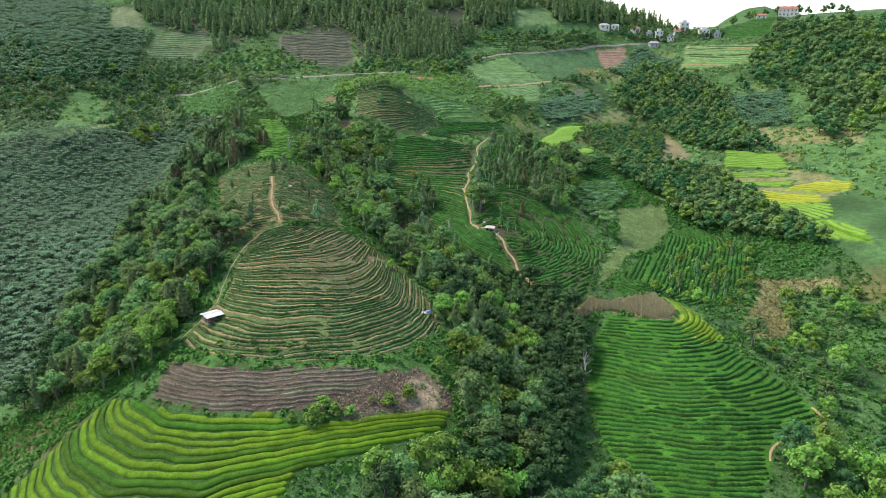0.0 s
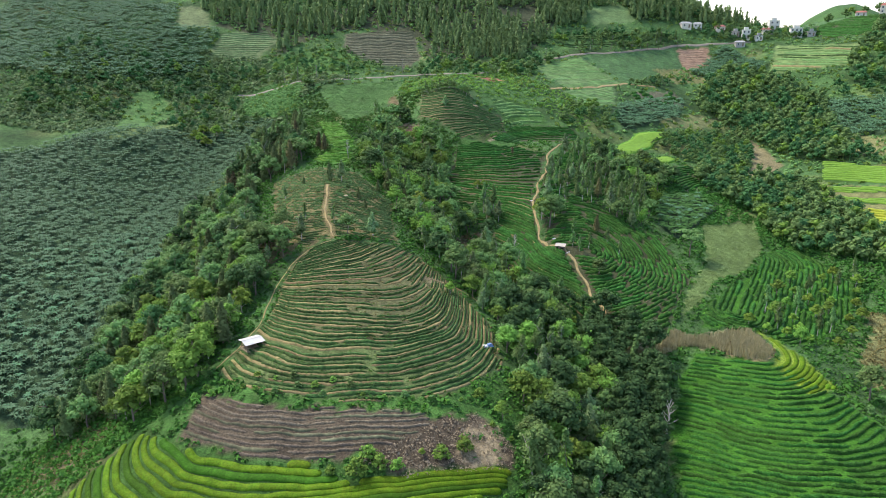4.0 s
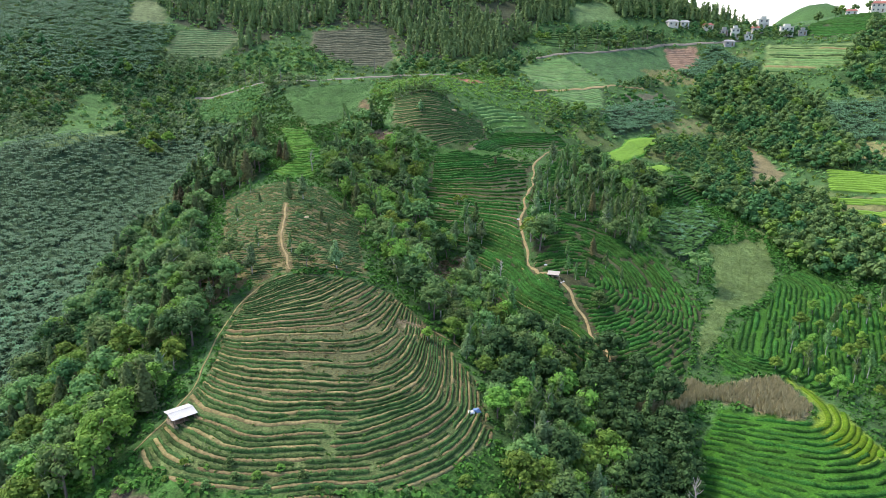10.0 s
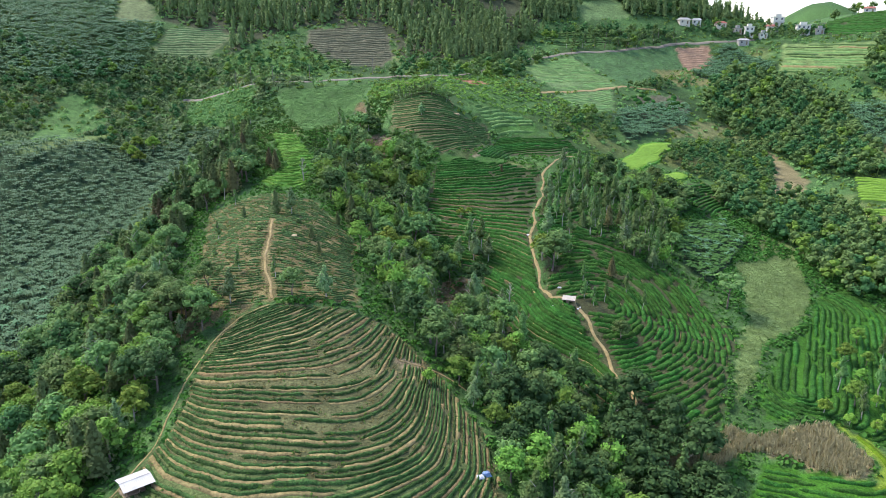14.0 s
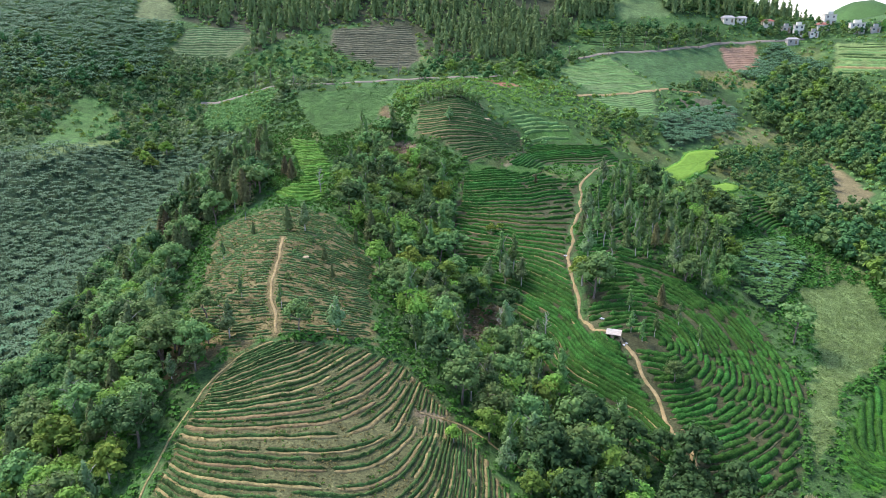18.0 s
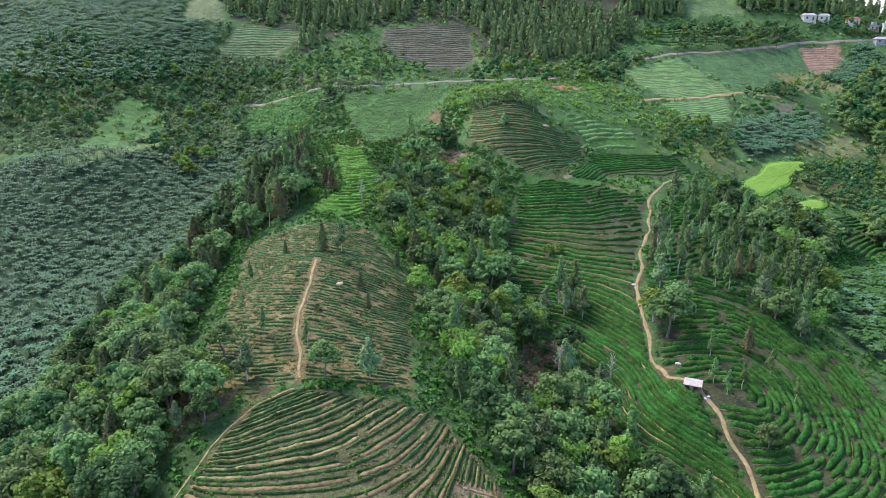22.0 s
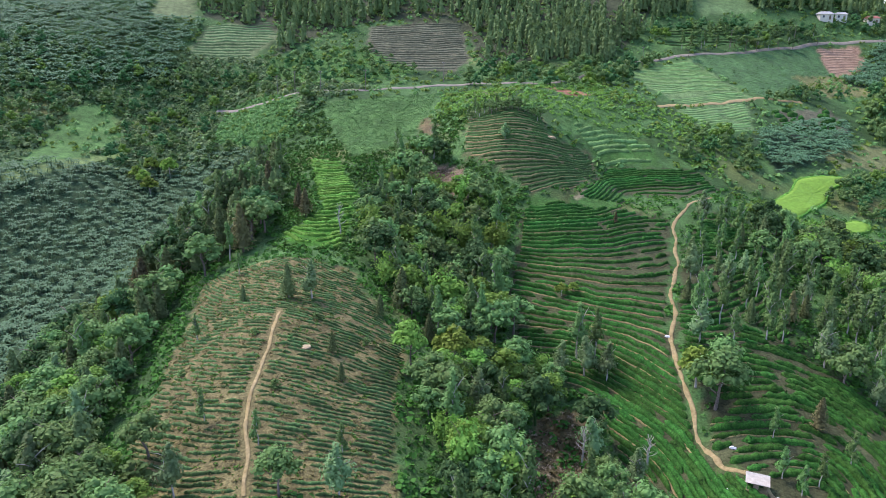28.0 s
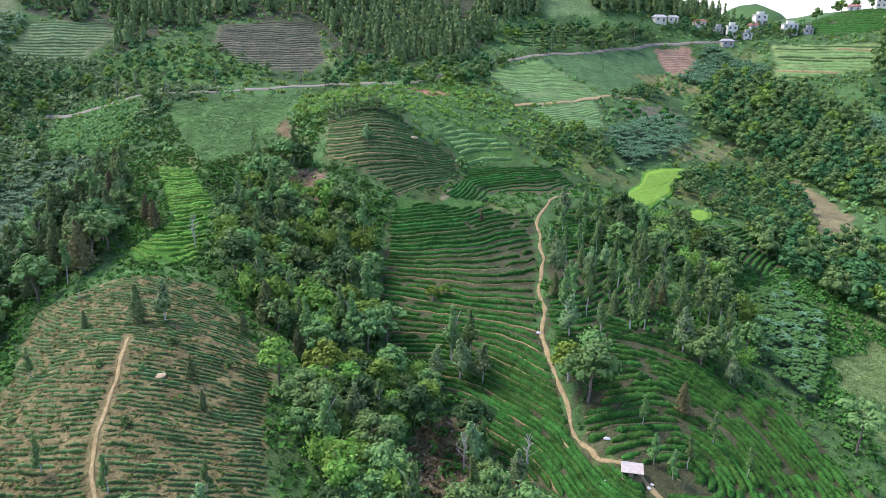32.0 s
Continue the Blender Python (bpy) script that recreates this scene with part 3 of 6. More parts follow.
def tube(path, radii, sides=6):
    """A tapered limb along a path."""
    path = np.asarray(path, float)
    verts, faces = [], []
    for k, (p, rad) in enumerate(zip(path, radii)):
        d = path[min(k + 1, len(path) - 1)] - path[max(k - 1, 0)]
        d /= np.linalg.norm(d) + 1e-9
        a = np.cross(d, (0.31, 0.95, 0.05))
        a /= np.linalg.norm(a) + 1e-9
        b = np.cross(d, a)
        for j in range(sides):
            w = 6.2832 * j / sides
            verts.append(p + rad * (a * math.cos(w) + b * math.sin(w)))
    for k in range(len(path) - 1):
        for j in range(sides):
            q, s = k * sides + j, k * sides + (j + 1) % sides
            faces += [(q, s, s + sides), (q, s + sides, q + sides)]
    return np.array(verts), np.array(faces, int)


def joined(pieces):
    verts, faces, n = [], [], 0
    for v, f in pieces:
        verts.append(v)
        faces.append(np.asarray(f, int) + n)
        n += len(v)
    return np.concatenate(verts), np.concatenate(faces)


def crown_lobes(r, lobes, n, size, core=0.72, droop=0.0):
    """A crown of several leafy lobes given as (centre, radii)."""
    pieces = []
    vol = np.array([rad[0] * rad[1] for _, rad in lobes])
    for (c, rad), share in zip(lobes, vol / vol.sum()):
        c, rad = np.array(c, float), np.array(rad, float)
        k = max(8, int(n * share))
        d = r.normal(0, 1, (k, 3))
        d[:, 2] = np.where(d[:, 2] < -0.35, -d[:, 2], d[:, 2])
        d /= np.linalg.norm(d, axis=1)[:, None]
        lump = 1 + 0.16 * np.sin(d[:, 0] * 5 + c[0] * 3) * np.sin(d[:, 1] * 6 + c[1])
        pieces.append(leaf_set(r, c + d * rad * (r.uniform(0.72, 1.06, k) * lump)[:, None], d + (0, 0, 0.35), size, droop))
        if core:
            pieces.append(ico(r, c, rad * core))
    return joined(pieces)


def broad_crown(r, h, w, n=760, size=0.46, low=0.32):
    """Rounded, uneven crown: a top lobe over two rings of lobes, with gaps between."""
    lobes = [((r.normal(0, 0.04 * w), r.normal(0, 0.04 * w), h * 0.83), (w * 0.19, w * 0.19, w * 0.15))]
    for count, far, z0, z1 in ((5, 0.21, 0.66, 0.80), (8, 0.37, low + 0.14, low + 0.34)):
        turn = r.uniform(0, 6.28)
        for k in range(count):
            a, d = turn + 6.2832 * (k + r.uniform(-0.3, 0.3)) / count, w * far * r.uniform(0.75, 1.15)
            s = w * r.uniform(0.13, 0.22)
            lobes.append(((d * math.cos(a), d * math.sin(a), h * r.uniform(z0, z1)), (s, s, s * r.uniform(0.7, 0.95))))
    lobes.append(((0, 0, h * (low + 0.26)), (w * 0.2, w * 0.2, h * 0.16)))
    return crown_lobes(r, lobes, n, size, 0.62)


def wood_crown(r, h, w):
    """Crown for woods far across the valley."""
    lobes = [((0, 0, h * 0.78), (w * 0.24, w * 0.24, w * 0.2))]
    for k in range(5):
        a, d, s = 1.2566 * (k + r.uniform(-0.3, 0.3)), w * r.uniform(0.2, 0.34), w * r.uniform(0.18, 0.27)
        lobes.append(((d * math.cos(a), d * math.sin(a), h * r.uniform(0.3, 0.62)), (s, s, s * 0.85)))
    return crown_lobes(r, lobes, 100, 1.05)


def far_broad_crown(r, h, w):
    return broad_crown(r, h, w, 340, 0.70)


def slender_crown(r, h, w, n=460, size=0.44):
    """Tall, narrow crown in tufts up the stem."""
    lobes = []
    for k in range(9):
        u = k / 8
        z = h * (0.34 + 0.60 * u)
        a = r.uniform(0, 6.28)
        d = w * 0.26 * (1 - u) * r.uniform(0.3, 1.1)
        s = w * (0.30 - 0.17 * u) * r.uniform(0.75, 1.15)
        lobes.append(((d * math.cos(a), d * math.sin(a), z), (s, s, s * 1.25)))
    return crown_lobes(r, lobes, n, size, 0.6, 0.3)


def fir_crown(r, h, w, n=720, size=0.46):
    """Pointed, soft crown of drooping sprays in uneven whorls."""
    u = r.uniform(0, 1, n) ** 0.85
    a = r.uniform(0, 6.28, n) + np.floor(u * 9) * 0.7
    rad = w * 0.5 * (1.03 - u) ** 0.8 * r.uniform(0.62, 1.05, n) * (1 + 0.22 * np.sin(u * 58) + 0.16 * np.sin(a * 3 + u * 9))
    c = np.stack([rad * np.cos(a), rad * np.sin(a), h * (0.10 + 0.90 * u)], 1)
    d = np.stack([np.cos(a), np.sin(a), np.full(n, 0.85)], 1)
    v, f = leaf_set(r, c, d, size, 0.35)
    cone = tube([(0, 0, h * 0.15), (0, 0, h * 0.5), (0, 0, h * 0.9)], (w * 0.33, w * 0.22, 0.03), 6)
    return joined([(v, f), cone])


def flat_crown(r, h, w, n=330, size=0.6):
    """Umbrella crown: flat plates of leaves on spread limbs."""
    lobes = []
    for k in range(8):
        a, d = 6.2832 * k / 8 + r.uniform(-0.3, 0.3), w * r.uniform(0.12, 0.38)
        s = w * r.uniform(0.17, 0.26)
        lobes.append(((d * math.cos(a), d * math.sin(a), h * r.uniform(0.74, 0.95)), (s, s, s * 0.42)))
    return crown_lobes(r, lobes, n, size, 0.7)


def plume_crown(r, h, w, n=620, size=0.46):
    """Feathery clump of arching plumes, as of bamboo."""
    pieces = []
    for k in range(9):
        a, lean = r.uniform(0, 6.28), w * r.uniform(0.12, 0.5)
        top = h * r.uniform(0.65, 1.0)
        u = r.uniform(0.25, 1, n // 9)
        c = np.stack([lean * u ** 1.8 * math.cos(a), lean * u ** 1.8 * math.sin(a), top * (1.25 * u - 0.28 * u ** 3)], 1)
        c += r.normal(0, 1, c.shape) * (w * 0.085)
        pieces.append(leaf_set(r, c, np.tile((math.cos(a) * 0.5, math.sin(a) * 0.5, 0.7), (len(c), 1)), size, 0.5))
    lobes = [((r.uniform(-0.18, 0.18) * w, r.uniform(-0.18, 0.18) * w, h * r.uniform(0.3, 0.55)), (0.2 * w, 0.2 * w, 0.26 * w)) for k in range(4)]
    pieces.append(crown_lobes(r, lobes, n // 2, size, 0.55, 0.3))
    return joined(pieces)


def trunk_mesh(r, h, rad, reach, limbs=5, start=0.35, top=0.82):
    """Tapered trunk with limbs."""
    bend = r.normal(0, 0.05 * h, (5, 2)) * np.array([[0], [0.2], [0.5], [0.8], [1]])
    line = np.array([(bend[k, 0], bend[k, 1], h * top * k / 4 - (0.6 if k == 0 else 0)) for k in range(5)])
    pieces = [tube(line, rad * np.array([1.25, 0.95, 0.75, 0.5, 0.2]), 6)]
    for k in range(limbs):
        u = start + (0.9 - start) * k / max(1, limbs - 1)
        p = line[0] + (line[4] - line[0]) * u
        a = 2.4 * k + r.uniform(-0.4, 0.4)
        q = p + np.array((math.cos(a) * reach * 0.5, math.sin(a) * reach * 0.5, h * 0.10))
        e = p + np.array((math.cos(a) * reach, math.sin(a) * reach, h * 0.17))
        pieces.append(tube([p, q, e], (rad * 0.45, rad * 0.3, rad * 0.08), 4))
    return joined(pieces)


def part(name, arrays, mat, parent=None, label=""):
    """One mesh object, under its thing when a parent is given."""
    me = mesh_of(name, *arrays, smooth=False)
    me.materials.append(MAT[mat])
    ob = new(name, me)
    ob.parent = parent
    return tagged(ob, label)


TREES = {}


def tree_kind(kind, name, label, crown, bark, leaf, h, w, rad, seeds, limbs=5, start=0.35, scale_crown=1.0):
    """Variants of a kind of tree, each a trunk and a crown, for plant() to set out."""
    TREES[kind] = (name, label, [])
    for s in seeds:
        r = rng_of(s)
        hh = h * r.uniform(0.92, 1.08)
        TREES[kind][2].append((mesh_of("trunk", *trunk_mesh(r, hh, rad, w * 0.34, limbs, start), smooth=True), mesh_of("crown", *crown(r, hh, w), smooth=False)))
        for me, mat in zip(TREES[kind][2][-1], (bark, leaf)):
            me.materials.append(MAT[mat])


tree_kind("broad", "broadleaf_tree", "dark green broadleaf tree with a rounded crown", broad_crown, "bark", "leaf_mid", 9.0, 7.5, 0.20, (1, 2, 3, 4))
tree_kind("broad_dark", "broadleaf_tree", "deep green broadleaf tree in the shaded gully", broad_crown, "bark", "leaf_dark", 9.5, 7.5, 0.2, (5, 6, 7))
tree_kind("broad_far", "broadleaf_tree", "green broadleaf tree on an upper slope", far_broad_crown, "bark", "leaf_mid", 9.0, 7.5, 0.20, (61, 62, 63))
tree_kind("dark_far", "broadleaf_tree", "deep green broadleaf tree on an upper slope", far_broad_crown, "bark", "leaf_dark", 9.5, 7.5, 0.2, (64, 65, 66))
tree_kind("fresh_far", "light_green_tree", "light green broadleaf tree on an upper slope", far_broad_crown, "bark", "leaf_fresh", 8.0, 6.2, 0.18, (67, 68))
tree_kind("fresh", "light_green_tree", "bright fresh-green broadleaf tree with dense leaves", broad_crown, "bark", "leaf_fresh", 8.0, 6.2, 0.18, (8, 9, 10))
tree_kind("yellow", "young_tree", "yellow-green young tree with large light leaves", broad_crown, "pale_bark", "leaf_yellow", 6.0, 4.4, 0.12, (11, 12))
tree_kind("slender", "slender_tree", "tall slender tree with a narrow tufted crown", slender_crown, "pale_bark", "leaf_mid", 11.0, 4.6, 0.15, (13, 14, 15), 4, 0.5)
tree_kind("fir", "fir_tree", "grey-green pointed fir with drooping sprays", fir_crown, "bark", "leaf_fir", 9.0, 4.4, 0.17, (16, 17, 18), 0)
tree_kind("rust", "fir_tree", "browned fir with rust-tinged sprays", fir_crown, "bark", "leaf_rust", 9.5, 4.2, 0.16, (19,), 0)
tree_kind("flat", "umbrella_tree", "flat-topped umbrella tree with spreading limbs", flat_crown, "bark", "leaf_mid", 9.0, 8.0, 0.2, (20, 21), 7, 0.55)
tree_kind("plume", "bamboo_clump", "feathery green bamboo clump with arching plumes", plume_crown, "bark", "leaf_fresh", 8.5, 7.0, 0.08, (22, 23, 24), 3, 0.2)
tree_kind("grey", "open_tree", "grey-green tree with a thin open crown", slender_crown, "pale_bark", "leaf_grey_hazed", 9.0, 6.0, 0.16, (25, 26), 6, 0.35)
tree_kind("shrub", "shrub", "low rounded green shrub among the grass", lambda r, h, w: broad_crown(r, h, w, 150, 0.45, 0.05), "bark", "leaf_mid", 2.6, 3.2, 0.06, (27, 28, 29), 3, 0.1)
tree_kind("shrub_fresh", "shrub", "low bright-green leafy shrub on bare soil", lambda r, h, w: broad_crown(r, h, w, 170, 0.4, 0.05), "bark", "leaf_fresh", 2.6, 3.2, 0.06, (30, 31), 3, 0.1)
TREE_GROUPS = {"broadleaf_tree": "trees on the hillsides", "light_green_tree": "light green trees", "open_tree": "thin-crowned trees", "fir_tree": "firs on the slopes", "slender_tree": "slender trees in the tea", "bamboo_clump": "bamboo in the gully", "shrub": "shrubs on the slopes",
               "young_tree": "young trees on the slopes", "umbrella_tree": "umbrella trees"}


def plant(kind, x, y, scale=1.0, turn=0.0, pick=0, lean=0.0):
    """One tree at (x, y) on the ground."""
    name, label, variants = TREES[kind]
    holder = new(name)
    holder.empty_display_size = 0.5
    holder.matrix_basis = pose(x, y, float(ground(x, y)) - 0.1, lean, lean * 0.6, turn) @ Matrix.Diagonal((scale, scale, scale, 1))
    for me, what in zip(variants[pick % len(variants)], ("trunk", "crown")):
        o = new(what, me)
        o.parent = holder
    return tagged(holder, label, name.split("_")[-1], TREE_GROUPS[name])


TAKEN = []


def free(x, y, gap):
    return not any(inside(FIELDS[n][1], np.array(x), np.array(y)) for n in ("gully_bare", "eroded_bank", "ridge_scar", "hut_tea_west", "paddy_front", "paddy_upper", "paddy_lower", "landslip", "banana_middle", "light_upper", "mid_light", "hill_meadow", "left_terrace", "left_steps", "tan_middle", "bush_rows")) and all((x - a) ** 2 + (y - b) ** 2 > gap * gap for a, b in TAKEN)


def grove(poly, count, mix, gap, seed, low=0.75, high=1.2):
    """Scatter trees over a patch of the plan, keeping a gap between stems."""
    r = rng_of(seed)
    poly = np.array(poly, float)
    lo, hi = poly.min(0), poly.max(0)
    kinds, weights = list(mix), np.array(list(mix.values()), float)
    done = tries = 0
    while done < count and tries < count * 14:
        tries += 1
        x, y = r.uniform(lo, hi)
        if not inside(poly, np.array(x), np.array(y)) or not free(x, y, gap):
            continue
        TAKEN.append((x, y))
        kind = kinds[r.choice(len(kinds), p=weights / weights.sum())]
        # Trees along the gully bottom get dark leaves: its shade put into colour.
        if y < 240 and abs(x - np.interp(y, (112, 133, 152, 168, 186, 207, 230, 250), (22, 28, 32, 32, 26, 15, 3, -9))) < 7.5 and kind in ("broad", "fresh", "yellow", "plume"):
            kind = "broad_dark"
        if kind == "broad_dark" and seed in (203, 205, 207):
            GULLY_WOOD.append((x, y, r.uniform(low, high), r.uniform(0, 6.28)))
            done += 1
            continue
        if y > 250:
            kind = {"broad": "broad_far", "broad_dark": "dark_far", "fresh": "fresh_far"}.get(kind, kind)
        plant(kind, x, y, r.uniform(low, high), r.uniform(0, 360), r.randint(0, 9), r.uniform(-3, 3))
        done += 1

# ---- rows of tea and rice along the contours ----
def contour_lines(poly, levels, step=1.0, height=None):
    """Lines of equal height inside a plot, as lists of (x, y)."""
    height = height or sheet
    lo, hi = poly.min(0) - 2, poly.max(0) + 2
    xs, ys = np.arange(lo[0], hi[0], step), np.arange(lo[1], hi[1], step)
    gx, gy = np.meshgrid(xs, ys)
    z = height(gx, gy)
    cell = inside(poly, gx[:-1, :-1] + step / 2, gy[:-1, :-1] + step / 2)
    found = []
    for tier, lev in enumerate(levels):
        up = z > lev
        mixed = cell & ~((up[:-1, :-1] == up[:-1, 1:]) & (up[:-1, 1:] == up[1:, 1:]) & (up[1:, 1:] == up[1:, :-1]))
        links = {}
        for j, i in zip(*np.nonzero(mixed)):
            ends = []
            for a, b in (((j, i), (j, i + 1)), ((j, i + 1), (j + 1, i + 1)), ((j + 1, i), (j + 1, i + 1)), ((j, i), (j + 1, i))):
                if up[a] != up[b]:
                    ends.append((a, b))
            for k in range(0, len(ends) - 1, 2):
                links.setdefault(ends[k], []).append(ends[k + 1])
                links.setdefault(ends[k + 1], []).append(ends[k])
        seen = set()
        for first in sorted(links, key=lambda e: len(links[e])):
            if first in seen:
                continue
            line, at = [], first
            while at is not None and at not in seen:
                seen.add(at)
                a, b = at
                t = (lev - z[a]) / (z[b] - z[a])
                line.append((xs[a[1]] + t * (xs[b[1]] - xs[a[1]]), ys[a[0]] + t * (ys[b[0]] - ys[a[0]])))
                at = next((q for q in links[at] if q not in seen), None)
            if len(line) > 4:
                found.append((tier, np.array(line)))
    return found


def resampled(line, step):
    d = np.concatenate([[0], np.cumsum(np.hypot(*np.diff(line, axis=0).T))])
    if d[-1] < step * 4:
        return None
    s = np.arange(0, d[-1], step)
    out = np.stack([np.interp(s, d, line[:, 0]), np.interp(s, d, line[:, 1])], 1)
    k = np.ones(5) / 5
    pad = np.concatenate([out[:1]] * 2 + [out] + [out[-1:]] * 2)
    return np.stack([np.convolve(pad[:, 0], k, "valid"), np.convolve(pad[:, 1], k, "valid")], 1)


def hedge(line, width, height, flat, lumps, seed, leafy=0.0):
    """A lumpy hedge swept along a line on the ground, closed at its ends."""
    n = len(line)
    d = np.gradient(line, axis=0)
    d /= np.linalg.norm(d, axis=1)[:, None] + 1e-9
    side = np.stack([-d[:, 1], d[:, 0]], 1)
    x, y = line.T
    r = rng_of(seed * 7 + n)
    bush = np.abs(np.sin(np.arange(n) * (1.35 + 0.2 * (seed % 5)) + wave(x, y, 4, seed + 5)))
    w = width * 0.5 * (0.86 + lumps * (0.8 * bush + 0.5 * wave(x, y, 7, seed + 1)) + lumps * 0.5 * r.uniform(-1, 1, n))
    h = height * (0.84 + lumps * (0.8 * bush + 0.5 * wave(x, y, 9, seed + 3)) + lumps * 0.5 * r.uniform(-1, 1, n))
    cap = np.ones(n)
    cap[0] = cap[-1] = 0.15
    cap[1] = cap[-2] = 0.75
    ang = np.linspace(0, math.pi, 5)
    off = np.sign(np.cos(ang)) * np.abs(np.cos(ang)) ** flat
    rise = np.sin(ang) ** flat
    base = ground(x, y)
    ring = []
    for o, u in zip(off, rise):
        px, py = x + side[:, 0] * o * w * cap, y + side[:, 1] * o * w * cap
        pz = ground(px, py) if u < 0.01 else 0.25 * base + 0.75 * ground(px, py)
        jag = 0 if u < 0.01 else lumps * 0.5 * height * r.uniform(-1, 1, n)
        ring.append(np.stack([px, py, pz - (0.25 if u < 0.01 else 0) + u * h * cap + jag], 1))
    v = np.stack(ring, 1).reshape(-1, 3)
    i = (np.arange(n - 1)[:, None] * 5 + np.arange(4)[None]).ravel()
    faces = np.stack([i, i + 1, i + 6, i + 5], 1)
    m = int(leafy * n)
    if m:
        k, a = r.randint(0, n, m), r.uniform(0.35, 2.8, m)
        slide = r.uniform(-0.3, 0.3, m)
        c, s = np.cos(a), np.sin(a)
        mid = np.stack([x[k] + d[k, 0] * slide + side[k, 0] * c * w[k] * cap[k], y[k] + d[k, 1] * slide + side[k, 1] * c * w[k] * cap[k], 0.25 * base[k] + 0.75 * ground(x[k] + side[k, 0] * c * w[k] * cap[k], y[k] + side[k, 1] * c * w[k] * cap[k]) + s * h[k] * cap[k] * r.uniform(0.8, 1.2, m)], 1)
        leaf, _ = leaf_set(r, mid, np.stack([side[k, 0] * c, side[k, 1] * c, s + 0.3], 1), 0.16 + 0.20 * float(np.mean(width)))
        q = np.arange(m)[:, None] * 4 + len(v) + np.arange(4)[None]
        v, faces = np.concatenate([v, leaf]), np.concatenate([faces, q])
    return v, faces


def row_field(name, thing, label, category, group, mat, pitch, width, height, part_name, flat=0.8, lumps=0.25, gaps=0.06, longest=40, step=0.48, seed=1, mats=None, wobble=0.12, bank=None, bank_width=0.55, bank_every=2, swell=None, along=None, leafy=0.0):
    """A plot planted in rows along its contours; every row is a part."""
    poly = FIELDS[name][1]
    lo, hi = poly.min(0), poly.max(0)
    gx, gy = np.meshgrid(np.arange(lo[0], hi[0], 2.0), np.arange(lo[1], hi[1], 2.0))
    keep = inside(poly, gx, gy)
    along = along or sheet
    zz = along(gx, gy)
    sy, sx = np.gradient(zz, 2.0)
    dz = pitch * float(np.hypot(sx, sy)[keep].mean())
    levels = np.arange(zz[keep].min(), zz[keep].max(), dz)
    r = rng_of(seed)
    holder = new(thing)
    holder.location = (*poly.mean(0), float(ground(*poly.mean(0))))
    tagged(holder, label, category, group)
    inverse = Matrix.Translation(-holder.location)
    count = 0

    def bent(px, py):
        return along(px, py) + dz * wobble * wave(px, py, 11, seed + 31)
    for tier, line in contour_lines(poly, levels, 1.0, bent):
        line = resampled(line, step)
        if line is None:
            continue
        clear = off_ways(line[:, 0], line[:, 1], 0.35)
        start = 0
        while start < len(line) - 5:
            if not clear[start]:
                start += 1
                continue
            stop = min(len(line), start + int(r.uniform(0.35, 1.0) * longest / step))
            blocked = np.nonzero(~clear[start:stop])[0]
            stop = start + int(blocked[0]) if len(blocked) else stop
            if stop - start >= 6 and r.uniform() > gaps:
                v, f = hedge(line[start:stop], width * r.uniform(0.85, 1.12) * (swell(*line[start:stop].T) if swell else 1.0), height * r.uniform(0.85, 1.15), flat, lumps, seed + count % 40, leafy)
                me = mesh_of(part_name, v, f)
                me.materials.append(MAT[mats[r.randint(len(mats))] if mats else mat])
                ob = new(part_name, me)
                ob.parent = holder
                ob.matrix_parent_inverse = inverse
                if bank and tier % bank_every == 0:
                    q = line[start:stop]
                    e = 0.6
                    g = np.stack([sheet(q[:, 0] + e, q[:, 1]) - sheet(q[:, 0] - e, q[:, 1]), sheet(q[:, 0], q[:, 1] + e) - sheet(q[:, 0], q[:, 1] - e)], 1)
                    g /= np.linalg.norm(g, axis=1)[:, None] + 1e-9
                    me = mesh_of("earth_bank", *hedge(q - g * (width * 0.5 + bank_width * 0.35), bank_width * r.uniform(0.6, 1.3), 0.16, 0.8, 0.3, seed + 7 + count % 30))
                    me.materials.append(MAT[bank])
                    ob = new("earth_bank", me)
                    ob.parent = holder
                    ob.matrix_parent_inverse = inverse
                count += 1
            start = stop + int(r.uniform(0.5, 1.6) / step)
    return count


def from_core(x, y):
    """Distance from the ploughed core of the near spur."""
    core = np.array([(-58, 127), (-52, 122.5), (-42, 120.5), (-30, 120), (-18, 122), (3, 128.5), (3, 138), (-58, 140)], float)
    best = np.full(np.shape(x), 1e9)
    for a, b in zip(core, np.roll(core, -1, 0)):
        d = b - a
        t = np.clip(((x - a[0]) * d[0] + (y - a[1]) * d[1]) / (d @ d), 0, 1)
        best = np.minimum(best, np.hypot(x - a[0] - t * d[0], y - a[1] - t * d[1]))
    return best * np.interp(x, (-60, -42, -25, 0), (1.0, 1.05, 1.5, 1.9))


def west_lines(x, y):
    """Rows follow the contours above and run beside the path below."""
    return sheet(x, y) + 0.22 * x * np.clip((262 - y) / 30, 0, 1)


def dome_lines(x, y):
    """Contours of the rounded spur, evened out from its steep foot to its flat top."""
    z = sheet(x, y)
    z = z + 0.0012 * np.clip(z - 14.7, 0, 7) * (x + 36) ** 2
    return -np.log(np.clip(0.30 - 0.011 * (z - 11), 0.1, 0.6)) / 0.011


def valley_lines(x, y):
    """Rows nested in a long U round the valley floor."""
    t = np.clip(((x - 60) * 20 + (y - 200) * 45) / 2425.0, 0, 1)
    return -np.hypot(x - 60 - 20 * t, y - 200 - 45 * t)


